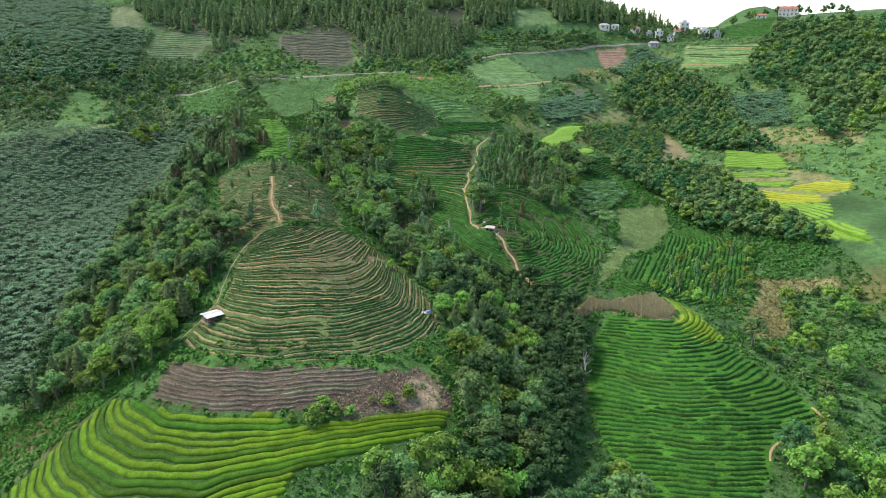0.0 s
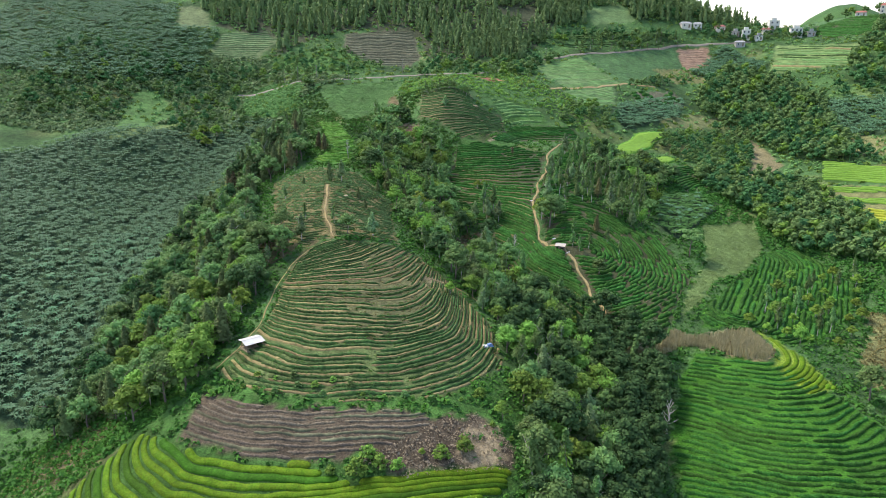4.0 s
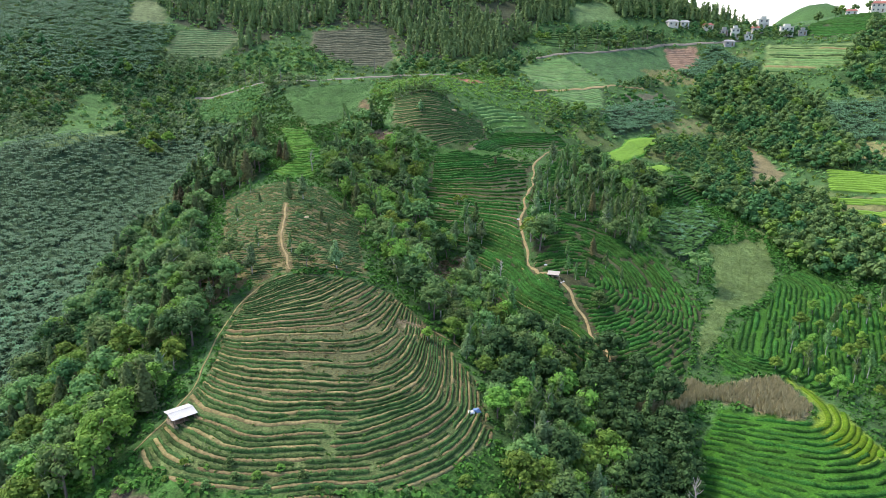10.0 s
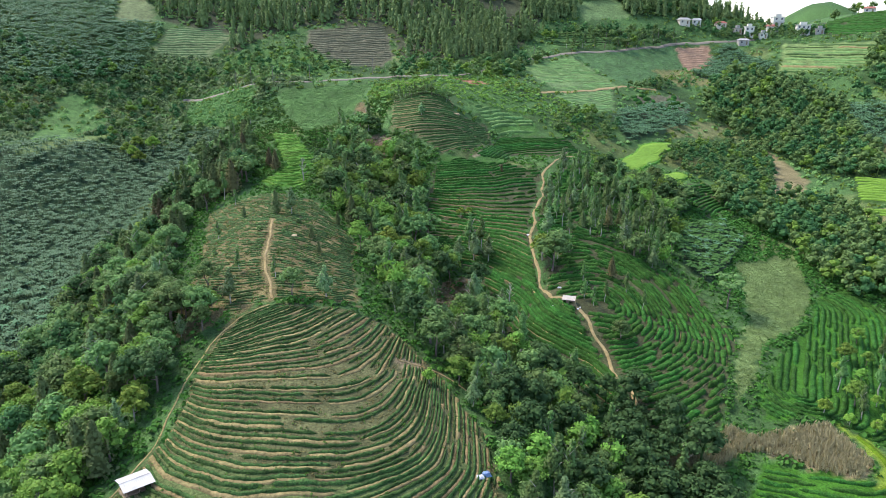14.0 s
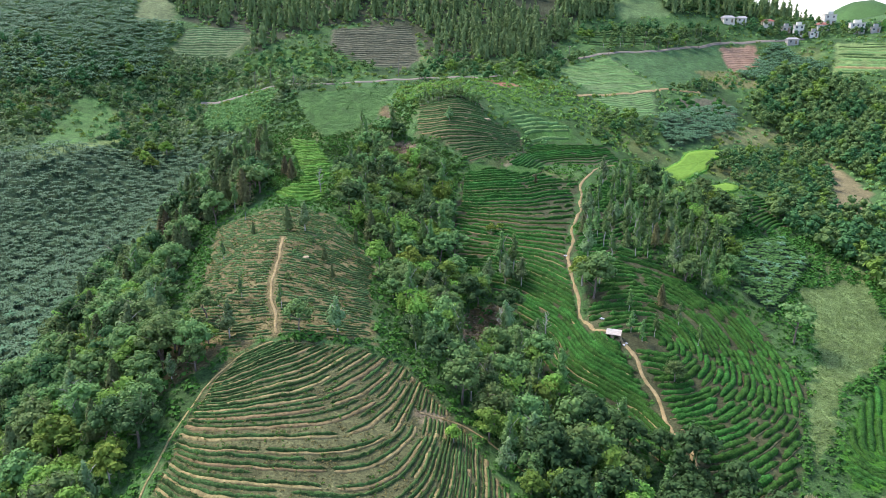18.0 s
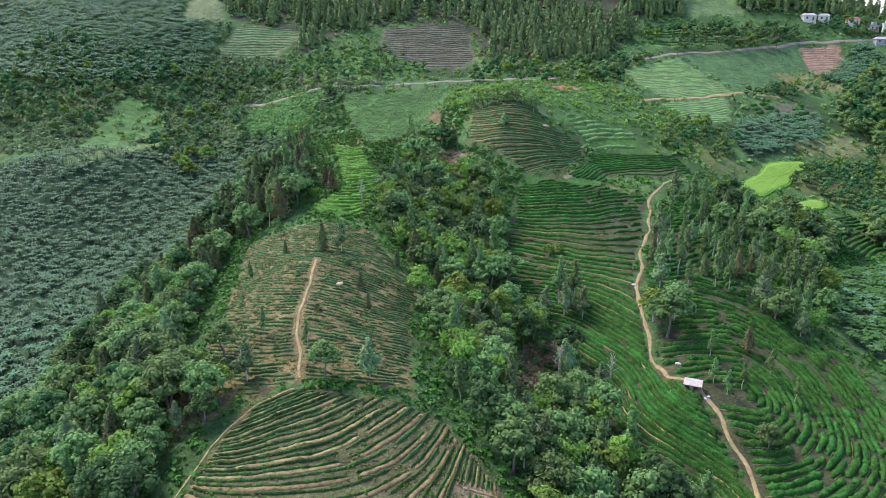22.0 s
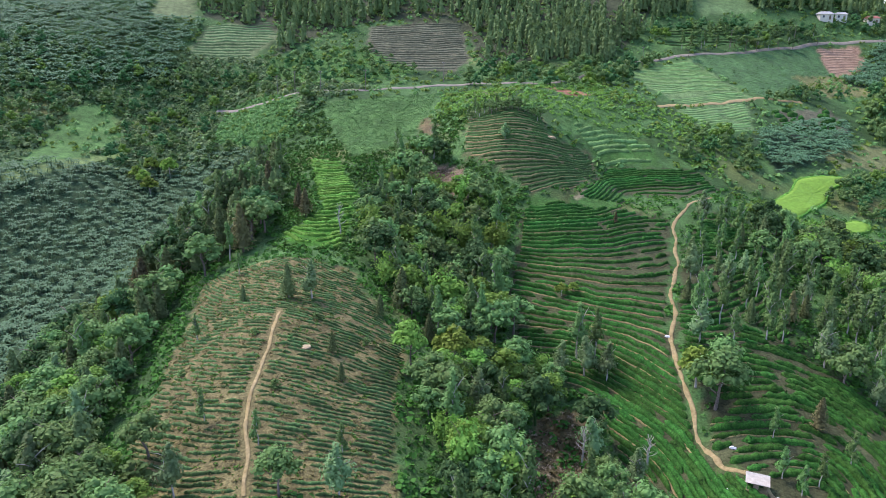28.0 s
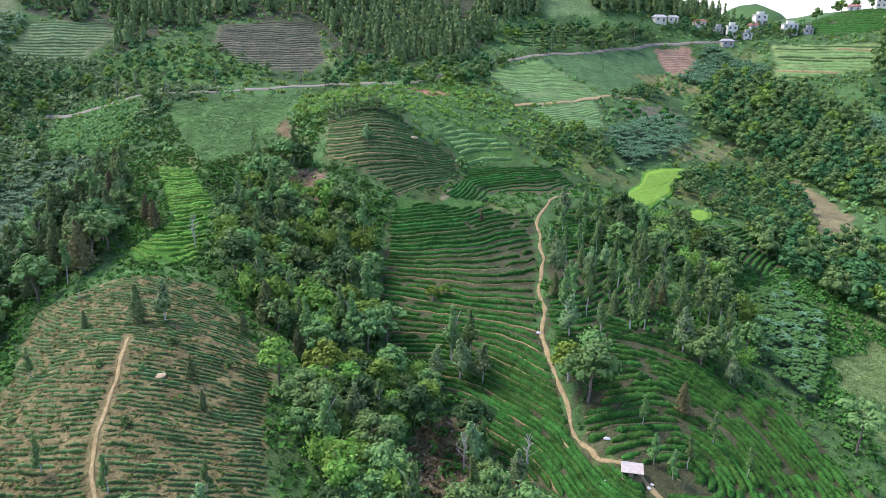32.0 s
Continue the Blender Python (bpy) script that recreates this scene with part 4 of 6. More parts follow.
TEA = "tea plots on the hillsides"
row_field("tea_dome", "tea_field", "terraced tea plot with dry tan banks on a rounded spur", "tea field", TEA, "tea_dull", 1.05, 0.46, 0.34, "tea_row", seed=101, longest=34, gaps=0.02, lumps=0.5, bank="dry_bank", bank_width=0.78, bank_every=2, leafy=2, wobble=0.22, along=dome_lines, swell=lambda x, y: np.interp(y + 0.25 * x, (130, 142, 160), (1.35, 1.15, 0.78)))
row_field("tea_hill", "tea_field", "dark tea rows over bright green grass", "tea field", TEA, "tea_leaf", 1.4, 0.62, 0.42, "tea_row", seed=102, longest=22, gaps=0.03, lumps=0.45, leafy=2.5, wobble=0.2, along=lambda x, y: sheet(x, y) - 0.069 * x + 0.128 * y)
row_field("hut_tea_east", "tea_field", "dense green tea rows in rings below a small hut", "tea field", TEA, "tea_leaf", 1.45, 1.0, 0.6, "tea_row", seed=103, longest=18, gaps=0.02, lumps=0.5, leafy=2, bank="dry_bank", bank_width=0.22, along=lambda x, y: -np.hypot((x - 25) * np.where(x > 25, 1.1, 0.3), (y - 225) * 0.85))
row_field("hut_tea_west", "tea_field", "close green tea rows beside a dirt path", "tea field", TEA, "tea_leaf", 1.5, 0.78, 0.6, "tea_row", seed=104, longest=45, gaps=0.01, lumps=0.4, wobble=0.08, bank="dry_bank", bank_width=0.28, leafy=1.4, along=west_lines)
row_field("hut_tea_upper", "tea_field", "shaded tea rows under slender trees", "tea field", TEA, "tea_leaf", 1.6, 1.0, 0.6, "tea_row", seed=105, longest=18, gaps=0.05, lumps=0.5, leafy=2.5)
row_field("valley_tea", "tea_field", "green tea rows on the valley side", "tea field", TEA, "tea_leaf", 1.45, 1.08, 0.5, "tea_row", seed=106, longest=30, gaps=0.02, lumps=0.35, leafy=2.5, along=valley_lines)
row_field("ridge_tea", "tea_field", "sparse young tea rows on brown soil", "tea field", TEA, "tea_young", 0.92, 0.31, 0.26, "tea_row", seed=107, longest=9, gaps=0.04, lumps=0.65, wobble=0.3, step=0.4, leafy=1.0, along=lambda x, y: y - np.where(x < -53, 0.016, 0.008) * (x + 53) ** 2)
row_field("brown_terraces", "tea_field", "tea rows with brown earth banks on an upper slope", "tea field", TEA, "tea_dull", 1.2, 0.62, 0.45, "tea_row", seed=108, longest=50, gaps=0.0, bank="dry_bank", bank_width=0.45, leafy=1.5, along=lambda x, y: y - 0.035 * (x + 30) ** 2)
row_field("upper_tea", "tea_field", "fine dark tea rows on the upper slope", "tea field", TEA, "tea_leaf", 1.35, 0.75, 0.5, "tea_row", seed=109, longest=60, gaps=0.0, leafy=1.5)
row_field("bright_strip", "tea_field", "bright green tea strip along the ridge", "tea field", TEA, "tea_bright", 1.7, 1.2, 0.5, "tea_row", seed=110, longest=20, gaps=0.02, lumps=0.4, leafy=2.5)
row_field("far_brown_tea", "tea_field", "grey-brown terraced tea below the fir wood", "tea field", TEA, "tea_brown", 2.3, 1.0, 0.4, "tea_row", seed=111, longest=80, step=1.0, gaps=0.0)
row_field("far_pale_tea", "tea_field", "pale terraced tea on a distant slope", "tea field", TEA, "tea_pale", 2.3, 0.9, 0.4, "tea_row", seed=112, longest=80, step=1.0, gaps=0.0)
row_field("rice_near", "rice_terraces", "bright yellow-green rice terraces stepping down the spur", "rice terraces", "", "rice_leaf", 1.5, 1.40, 0.30, "rice_band", flat=0.2, lumps=0.03, seed=113, longest=220, gaps=0.0, wobble=0.16, mats=["rice_leaf", "rice_leaf", "rice_deep"], along=from_core)
row_field("yellow_terrace", "rice_terraces", "small yellow-green terraces on a crest", "rice terraces", "", "rice_leaf", 1.4, 1.2, 0.28, "rice_band", flat=0.22, lumps=0.05, seed=114, longest=60, gaps=0.0)
for plot, mats, seed, words in (("paddy_steps", ["paddy_green"], 115, "bright green rice paddies in narrow curved steps"), ("paddy_step_two", ["paddy_green"], 126, "long bright green paddy on one step"), ("paddy_step_three", ["paddy_green"], 127, "narrow green paddy above a dark bank"),
                                ("ripe_strip", ["rice_ripe"], 125, "ripening yellow rice on a long strip"), ("ripe_steps", ["rice_ripe"], 128, "ripening yellow rice in narrow steps"), ("low_steps", ["paddy_green"], 129, "green rice in narrow steps above the stream"), ("low_paddy", ["paddy_green", "rice_leaf"], 130, "smooth green paddies by the stream")):
    row_field(plot, "rice_terraces", words, "rice terraces", "paddies across the valley", mats[0], 2.6 if plot == "paddy_steps" else 2.4, 1.5, 0.6, "rice_band", flat=0.25, lumps=0.04, seed=seed, longest=70, step=0.8, gaps=0.0, wobble=0.1, mats=mats, along=lambda x, y: sheet(x, y) - 0.07 * x)
row_field("purple_field", "ploughed_field", "purple-brown ploughed plot in low ridges", "field", "", "dry_ridge", 1.15, 0.5, 0.22, "soil_ridge", seed=116, longest=40, gaps=0.02, lumps=0.5, wobble=0.2, mats=["dry_ridge", "dry_ridge", "tea_brown"])
row_field("red_field", "ploughed_field", "pinkish bare plot in low ridges", "field", "", "red_ridge", 2.2, 1.2, 0.15, "soil_ridge", seed=117, longest=90, step=1.5, gaps=0.0)
row_field("village_terraces", "vegetable_terraces", "light green vegetable terraces below the village", "terraces", "", "crop_row", 4.0, 2.4, 0.4, "crop_bed", seed=118, longest=60, step=1.5, mats=["crop_row", "dry_bank", "crop_row", "tea_dull"])
row_field("light_upper", "crop_field", "light green crop in soft rows on the upper slope", "field", "", "crop_row", 1.7, 1.5, 0.14, "crop_bed", seed=122, longest=50, step=1.0, gaps=0.05)
row_field("mid_light", "crop_field", "light green crop rows below the track", "field", "", "crop_row", 1.7, 1.45, 0.14, "crop_bed", seed=123, longest=40, step=1.0, gaps=0.08)
row_field("summit_plot", "crop_field", "green crop rows below the mountain wood", "field", "", "tea_dull", 2.8, 1.8, 0.4, "crop_bed", seed=124, longest=60, step=1.2, gaps=0.05)
row_field("bush_rows", "crop_field", "dark green bushes in rows on brown soil", "field", "", "tea_leaf", 3.2, 1.7, 1.0, "bush_row", seed=131, longest=9, step=0.8, gaps=0.12, lumps=0.6, leafy=1.5)
row_field("bright_upper", "tea_field", "light green young tea on an upper slope", "tea field", TEA, "crop_row", 2.2, 1.3, 0.45, "tea_row", seed=119, longest=20, gaps=0.1, lumps=0.4, leafy=1.5)
row_field("small_terraces", "tea_field", "small dark tea plot below the paddies", "tea field", TEA, "tea_leaf", 1.8, 1.1, 0.6, "tea_row", seed=120, longest=40, gaps=0.0, leafy=1.5)
row_field("skyline_tea", "tea_field", "tea rows on the hill below a large house", "tea field", TEA, "tea_leaf", 4.0, 2.0, 0.8, "tea_row", seed=121, longest=90, step=1.2, gaps=0.0)

# ---- trees of the slopes ----
BELT = {"broad": 3.6, "broad_dark": 1.0, "fir": 1.9, "fresh": 2.6, "yellow": 0.7, "grey": 0.5, "slender": 0.6}
GULLY = {"broad": 3, "broad_dark": 1.6, "fresh": 2.4, "slender": 1.8, "plume": 1.4, "yellow": 0.6, "grey": 0.7}


def woodland(poly, count, gap, seed, low, high):
    """Trees past counting, kept for the joined woods below."""
    r = rng_of(seed)
    poly = np.array(poly, float)
    lo, hi = poly.min(0), poly.max(0)
    done = tries = 0
    while done < count and tries < count * 14:
        tries += 1
        x, y = r.uniform(lo, hi)
        if inside(poly, np.array(x), np.array(y)) and free(x, y, gap):
            TAKEN.append((x, y))
            WOODS.append((x, y, r.uniform(low, high), r.uniform(0, 6.28)))
            done += 1


WOODS, GULLY_WOOD = [], []
# single trees that stand out
for kind, x, y, s in (("flat", 57, 237, 1.05), ("broad", 26, 213, 0.62), ("broad", 13, 241, 1.3), ("yellow", 10.8, 246, 1.4), ("broad", -43.5, 199, 0.72), ("grey", -56, 198, 0.8), ("grey", -37, 201, 0.78),
                      ("fir", -60, 245, 0.75), ("grey", -56, 246, 0.8), ("shrub", -62, 200, 1.3), ("yellow", -30, 243, 1.5), ("fresh", -36, 236, 1.0), ("yellow", -14, 180, 0.6),
                      ("grey", -7, 231, 0.9), ("grey", 0, 228, 0.7), ("grey", -29, 330, 0.55), ("shrub", -29, 332, 1.2), ("broad", 185, 321, 1.0),
                      ("shrub_fresh", -24.4, 118.6, 1.25), ("shrub_fresh", -23, 121.8, 1.0), ("shrub_fresh", -20.8, 120.5, 0.95), ("shrub_fresh", -17.9, 120.6, 0.8), ("yellow", -14, 123.5, 0.3), ("shrub_fresh", -10.7, 124, 1.0),
                      ("shrub_fresh", -7, 126.6, 1.05), ("shrub_fresh", -28.9, 118.6, 0.6), ("fresh", 4.5, 166.6, 1.1), ("fresh", 12.5, 177, 1.0), ("fresh", -0.5, 137, 0.5), ("shrub_fresh", -4.9, 141, 0.8),
                      ("slender", 19.5, 226.5, 0.5), ("slender", 21.4, 223.7, 0.45), ("slender", 24.3, 226, 0.5), ("slender", 20.1, 234.3, 0.5), ("slender", 30.5, 231.8, 0.55), ("slender", 33.4, 226, 0.5), ("rust", 27.7, 238, 0.65),
                      ("slender", -8.7, 255, 1.0), ("slender", -5.6, 255.5, 0.9), ("rust", 0.8, 308, 0.35), ("yellow", -12, 274, 0.6), ("yellow", -9.5, 274.5, 0.5), ("fresh", 69, 115, 1.2), ("fresh", 74, 118, 1.1), ("fresh", 77, 209, 0.5),
                      ("yellow", 73.6, 213, 0.5), ("yellow", 75, 187, 0.5), ("yellow", 82, 187.5, 0.55), ("rust", -77, 296, 0.75), ("rust", -73.5, 291, 0.8), ("rust", -86, 278, 0.7), ("grey", -7.5, 251, 0.9), ("grey", -3.5, 250, 0.85), ("grey", -11.5, 250.5, 0.8)):
    TAKEN.append((x, y))
    plant(kind, x, y, s, 40 * x, int(abs(x)))
grove([(-63, 137), (-61, 150), (-60, 175), (-68, 198), (-76, 212), (-84, 236), (-92, 262), (-104, 262), (-96, 232), (-92, 205), (-88, 170), (-82, 140), (-72, 131)], 190, BELT, 3.1, 201, 0.7, 1.22)
grove([(-104, 262), (-96, 232), (-92, 205), (-88, 170), (-82, 140), (-96, 142), (-98, 165), (-101, 190), (-105, 214), (-109, 240), (-112, 256)], 62, {"fir": 2.5, "broad_dark": 2, "broad": 2, "fresh": 0.6}, 3.2, 231, 0.7, 1.15)
grove([(-92, 262), (-82, 272), (-80, 290), (-88, 312), (-96, 330), (-106, 330), (-112, 300), (-106, 264)], 85, {"fir": 4, "broad": 1.5, "rust": 0.5, "slender": 1, "broad_dark": 1}, 3.2, 202, 0.8, 1.25)
grove([(4, 128), (3, 150), (-3, 172), (-12, 190), (-24, 205), (-32, 225), (-30, 246), (-16, 250), (0, 226), (14, 206), (26, 190), (35, 180), (37, 168), (32, 150), (30, 136), (22, 118), (6, 116)], 300, GULLY, 3.0, 203, 0.6, 1.08)
grove([(-12, 108), (4, 118), (22, 118), (38, 122), (42, 100), (20, 80), (-10, 88)], 75, {"plume": 3, "broad": 2, "broad_dark": 1.5, "fresh": 1}, 3.4, 204, 0.7, 1.1)
grove([(-34, 246), (-50, 268), (-58, 290), (-58, 315), (-62, 335), (-50, 335), (-40, 318), (-28, 298), (-24, 275), (-20, 258)], 190, {"broad": 3.6, "broad_dark": 1.6, "fresh": 1.8, "slender": 1.5, "fir": 0.6, "plume": 0.6}, 3.0, 205, 0.6, 1.1)
grove([(12, 242), (11, 268), (16, 300), (24, 318), (36, 310), (44, 280), (50, 262), (40, 245), (28, 262)], 62, {"slender": 4, "grey": 1.2, "fir": 0.6, "rust": 0.5, "broad": 0.5}, 3.8, 206, 0.6, 0.95)
grove([(40, 246), (50, 262), (58, 296), (68, 308), (58, 317), (42, 324), (34, 318), (44, 285)], 80, {"broad": 3, "broad_dark": 2, "slender": 1.5, "plume": 1}, 3.2, 207, 0.6, 1.05)
woodland([(92, 282), (92, 258), (112, 242), (128, 222), (129, 255), (127, 290), (124, 322), (108, 330), (95, 328), (84, 338), (78, 326), (80, 306)], 165, 3.6, 208, 0.6, 1.0)
woodland([(125, 402), (129, 375), (140, 358), (163, 347), (163, 392), (175, 440), (160, 482), (140, 505), (118, 470), (103, 425)], 210, 4.2, 209, 0.7, 1.15)
woodland([(216, 425), (200, 385), (186, 345), (240, 340), (330, 420), (330, 520), (250, 545), (205, 480), (180, 445)], 230, 6.0, 210, 0.8, 1.4)
grove([(-42, 347), (-20, 346), (-20, 351), (-42, 352)], 24, {"broad": 2, "slender": 1.5}, 1.8, 211, 0.36, 0.55)
woodland([(-52, 405), (-10, 395), (40, 470), (28, 475), (-12, 440), (-50, 430)], 60, 4.0, 212, 0.4, 0.9)
woodland([(20, 360), (34, 352), (50, 372), (62, 380), (50, 392), (44, 378), (60, 430), (112, 470), (90, 468), (50, 420)], 60, 3.4, 213, 0.3, 0.7)
woodland([(64, 362), (80, 345), (100, 338), (124, 352), (126, 392), (118, 440), (104, 396), (88, 384)], 170, 2.9, 226, 0.22, 0.6)
woodland([(-240, 335), (-112, 352), (-100, 380), (-120, 425), (-200, 412), (-260, 420)], 210, 4.2, 214, 0.30, 0.8)
woodland([(-143, 432), (-102, 446), (-72, 424), (-93, 398), (-117, 405)], 55, 4.0, 224, 0.25, 0.6)
grove([(12, 447), (22, 452), (50, 482), (74, 500), (118, 532), (112, 538), (66, 506), (40, 490)], 26, {"flat": 2, "slender": 2, "dark_far": 1}, 4.0, 228, 0.55, 0.9)
woodland([(4, 478), (41, 499), (76, 507), (112, 534), (114, 544), (42, 512), (6, 488)], 40, 3.5, 225, 0.5, 0.85)
grove([(-140, 345), (-138, 332), (-150, 332), (-150, 345)], 5, {"yellow": 1}, 3.0, 215, 1.0, 1.3)
grove([(-80, 262), (-44, 252), (-38, 205), (-66, 207)], 15, {"fir": 0.5, "shrub": 1.0, "slender": 2.0}, 6.0, 216, 0.32, 0.55)
grove([(-63, 183), (-57, 190), (-56, 197), (-62, 206), (-72, 202), (-69, 186)], 12, {"broad": 2, "fresh": 1.5, "grey": 0.7}, 2.4, 227, 0.5, 0.9)
grove([(84, 155), (122, 181), (120, 195), (103, 200), (92, 171)], 40, {"shrub": 3, "yellow": 0.7, "fresh": 0.5}, 3.2, 217, 0.6, 1.0)
grove([(60, 190), (80, 226), (105, 235), (100, 212), (78, 178)], 32, {"yellow": 2, "fresh": 1, "slender": 0.6}, 4.5, 218, 0.45, 0.8)
grove([(66, 96), (64, 116), (72, 124), (95, 120), (110, 100)], 30, {"plume": 2, "broad_dark": 1, "fresh": 1}, 3.5, 219, 0.7, 1.1)
grove([(82, 134), (78, 150), (72, 164), (80, 166), (100, 155), (120, 175), (130, 150), (100, 128)], 35, {"shrub": 3, "fresh": 0.6, "broad": 0.5}, 3.5, 220, 0.6, 1.1)
grove([(-64, 138), (-60, 134), (-10, 136), (2, 132), (2, 140), (-8, 139), (-56, 140)], 26, {"shrub_fresh": 2, "shrub": 1, "yellow": 0.3}, 2.6, 222, 0.3, 0.7)
woodland([(118, 547), (150, 566), (178, 574), (210, 562), (214, 552), (190, 545), (150, 546), (136, 549)], 80, 3.6, 223, 0.35, 0.7)
woodland([(228, 588), (250, 596), (330, 590), (330, 604), (240, 606)], 16, 5.0, 229, 0.7, 1.1)
woodland([(96, 556), (140, 575), (150, 590), (110, 592)], 30, 4.0, 230, 0.5, 0.9)


# ---- joined plants, too many to count ----
def strewn(name, label, category, mat, pieces, places, smooth=False):
    """One joined mesh of many copies of small pieces at places (x, y, scale, turn)."""
    verts, faces, n = [], [], 0
    for k, (x, y, s, a) in enumerate(places):
        v, f = pieces[k % len(pieces)]
        c, d = math.cos(a) * s, math.sin(a) * s
        verts.append(np.stack([x + c * v[:, 0] - d * v[:, 1], y + d * v[:, 0] + c * v[:, 1], v[:, 2] * s], 1))
        faces.append(f + n)
        n += len(v)
    verts = np.concatenate(verts)
    sizes = [len(pieces[k % len(pieces)][0]) for k in range(len(places))]
    verts[:, 2] += np.repeat(ground(np.array([p[0] for p in places]), np.array([p[1] for p in places])), sizes)
    me = mesh_of(name, verts, np.concatenate(faces), smooth)
    me.materials.append(MAT[mat])
    return tagged(new(name, me), label, category, kind="stuff")


def places_in(poly, count, seed, low=0.7, high=1.3, avoid=(), gap=0.0, keep=None):
    r = rng_of(seed)
    poly = np.array(poly, float)
    lo, hi = poly.min(0), poly.max(0)
    out = []
    while len(out) < count:
        p = r.uniform(lo, hi, (4000, 2))
        k = inside(poly, p[:, 0], p[:, 1])
        for a in avoid:
            k &= ~inside(FIELDS[a][1], p[:, 0], p[:, 1])
        if keep is not None:
            k &= keep(p[:, 0], p[:, 1])
        out.extend(p[k])
        if not k.any():
            break
    return [(x, y, s, a) for (x, y), s, a in zip(out[:count], r.uniform(low, high, count), r.uniform(0, 6.28, count))]


def tuft(seed, n, w, h, size, up=0.3):
    r = rng_of(seed)
    d = r.normal(0, 1, (n, 3))
    d[:, 2] = np.abs(d[:, 2])
    d /= np.linalg.norm(d, axis=1)[:, None]
    return leaf_set(r, d * (w, w, h) * r.uniform(0.6, 1.05, (n, 1)) + (0, 0, 0.1), d + (0, 0, up), size)


def stalks(seed):
    """A few standing maize stalks with hanging dry leaves."""
    r = rng_of(seed)
    verts, faces = [], []
    for k in range(5):
        x, y = r.normal(0, 0.3, 2)
        h, a = r.uniform(1.5, 2.3), r.uniform(0, 3.14)
        c, d = math.cos(a), math.sin(a)
        n = len(verts)
        verts += [(x - 0.05 * c, y - 0.05 * d, 0), (x + 0.05 * c, y + 0.05 * d, 0), (x + 0.13 * c, y + 0.13 * d, h * 0.6), (x + r.normal(0, 0.1), y + r.normal(0, 0.1), h), (x - 0.35 * c, y - 0.35 * d, h * 0.5), (x - 0.02, y, h * 0.8)]
        faces += [(n, n + 1, n + 2), (n, n + 2, n + 3), (n + 5, n + 4, n + 2)]
    return np.array(verts), np.array(faces, int)


EVERY = [n for n in FIELDS if n not in ("paddy_front", "belt_bare", "far_forest", "shrub_plot", "light_upper", "spur_grass", "left_bank", "banana_middle", "tan_middle")]
woods_by = [[], [], []]
for k, place in enumerate(WOODS):
    woods_by[0 if k % 9 < 3 else 1 if k % 9 < 8 else 2].append(place)
for leaf, seed, group in zip(("leaf_dark", "leaf_mid", "leaf_fresh"), (700, 710, 720), woods_by):
    strewn("woodland", "broadleaf wood filling the far slopes and valley", "wood", leaf,
           [joined([wood_crown(rng_of(seed + k), 8.2, 7.8), tube([(0, 0, -0.5), (0, 0, 5)], (0.22, 0.12), 4)]) for k in range(5)], group)
# The dark leaf colour here also paints in the gully's shade.
strewn("gully_wood", "deep green trees crowding the gullies, leaves darkened to show shade", "wood", "leaf_dark",
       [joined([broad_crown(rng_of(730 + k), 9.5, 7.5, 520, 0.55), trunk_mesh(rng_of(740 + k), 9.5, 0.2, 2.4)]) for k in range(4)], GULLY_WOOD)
weeds = [tuft(k, 9, 0.75, 0.7, 0.55) for k in range(300, 306)]
strewn("undergrowth", "mixed green weeds and low scrub", "undergrowth", "weed_leaf", weeds, places_in([(-110, 100), (-110, 340), (-60, 350), (60, 350), (100, 330), (128, 300), (128, 140), (90, 95), (-90, 95)], 6500, 401, 0.6, 1.5, EVERY, keep=off_ways))
strewn("tall_grass", "light green grass tufts on the banks", "grass", "grass_blade", [tuft(k, 8, 0.5, 0.45, 0.42) for k in range(310, 315)],
       places_in([(-110, 95), (-110, 330), (-20, 345), (100, 330), (128, 300), (128, 140), (90, 95)], 6500, 402, 0.6, 1.4, EVERY, keep=lambda x, y: (wave(x, y, 26, 77) > 0.1) & off_ways(x, y)))
bush = [tuft(k, 9, 1.5, 1.25, 1.05) for k in range(320, 326)]
ROWED = [n for n in FIELDS if n not in ("banana_far", "road_slope", "hill_meadow", "left_terrace", "tan_middle", "right_meadow", "low_tan", "far_forest", "banana_village", "right_brown")]
FAR = [(-300, 335), (-110, 352), (-60, 345), (60, 345), (128, 300), (180, 250), (300, 330), (330, 560), (100, 600), (-100, 560), (-300, 480)]
strewn("far_scrub", "green scrub over the far slopes", "scrub", "leaf_fresh", bush, places_in(FAR, 3800, 403, 0.5, 1.2, ROWED, keep=off_ways))
strewn("far_scrub", "dull green scrub over the far slopes", "scrub", "leaf_mid", bush, places_in(FAR, 4500, 413, 0.5, 1.3, ROWED, keep=off_ways))
# These bushes take the paler leaf colour in place of distance haze.
strewn("far_scrub", "dense bushes on the slope above the bananas", "scrub", "leaf_grey_hazed", bush, places_in([(-300, 330), (-205, 322), (-112, 350), (-97, 376), (-85, 396), (-117, 404), (-143, 432), (-178, 428), (-176, 408), (-212, 388), (-300, 384)], 3600, 414, 0.6, 1.3, ("smooth_field", "hill_meadow", "left_terrace", "left_steps"), keep=off_ways))
strewn("far_scrub", "green bushes over a rounded knoll", "scrub", "leaf_mid", bush, places_in(FIELDS["hill_meadow"][1], 750, 419, 0.3, 0.75, keep=off_ways))
strewn("far_scrub", "light bushes above the brown terraces", "scrub", "leaf_fresh", bush, places_in([(-58, 398), (-56, 362), (-20, 360), (14, 368), (34, 352), (46, 390), (20, 398), (2, 420), (-20, 398)], 1100, 416, 0.35, 0.8, ("bright_upper", "brown_terraces"), keep=off_ways))
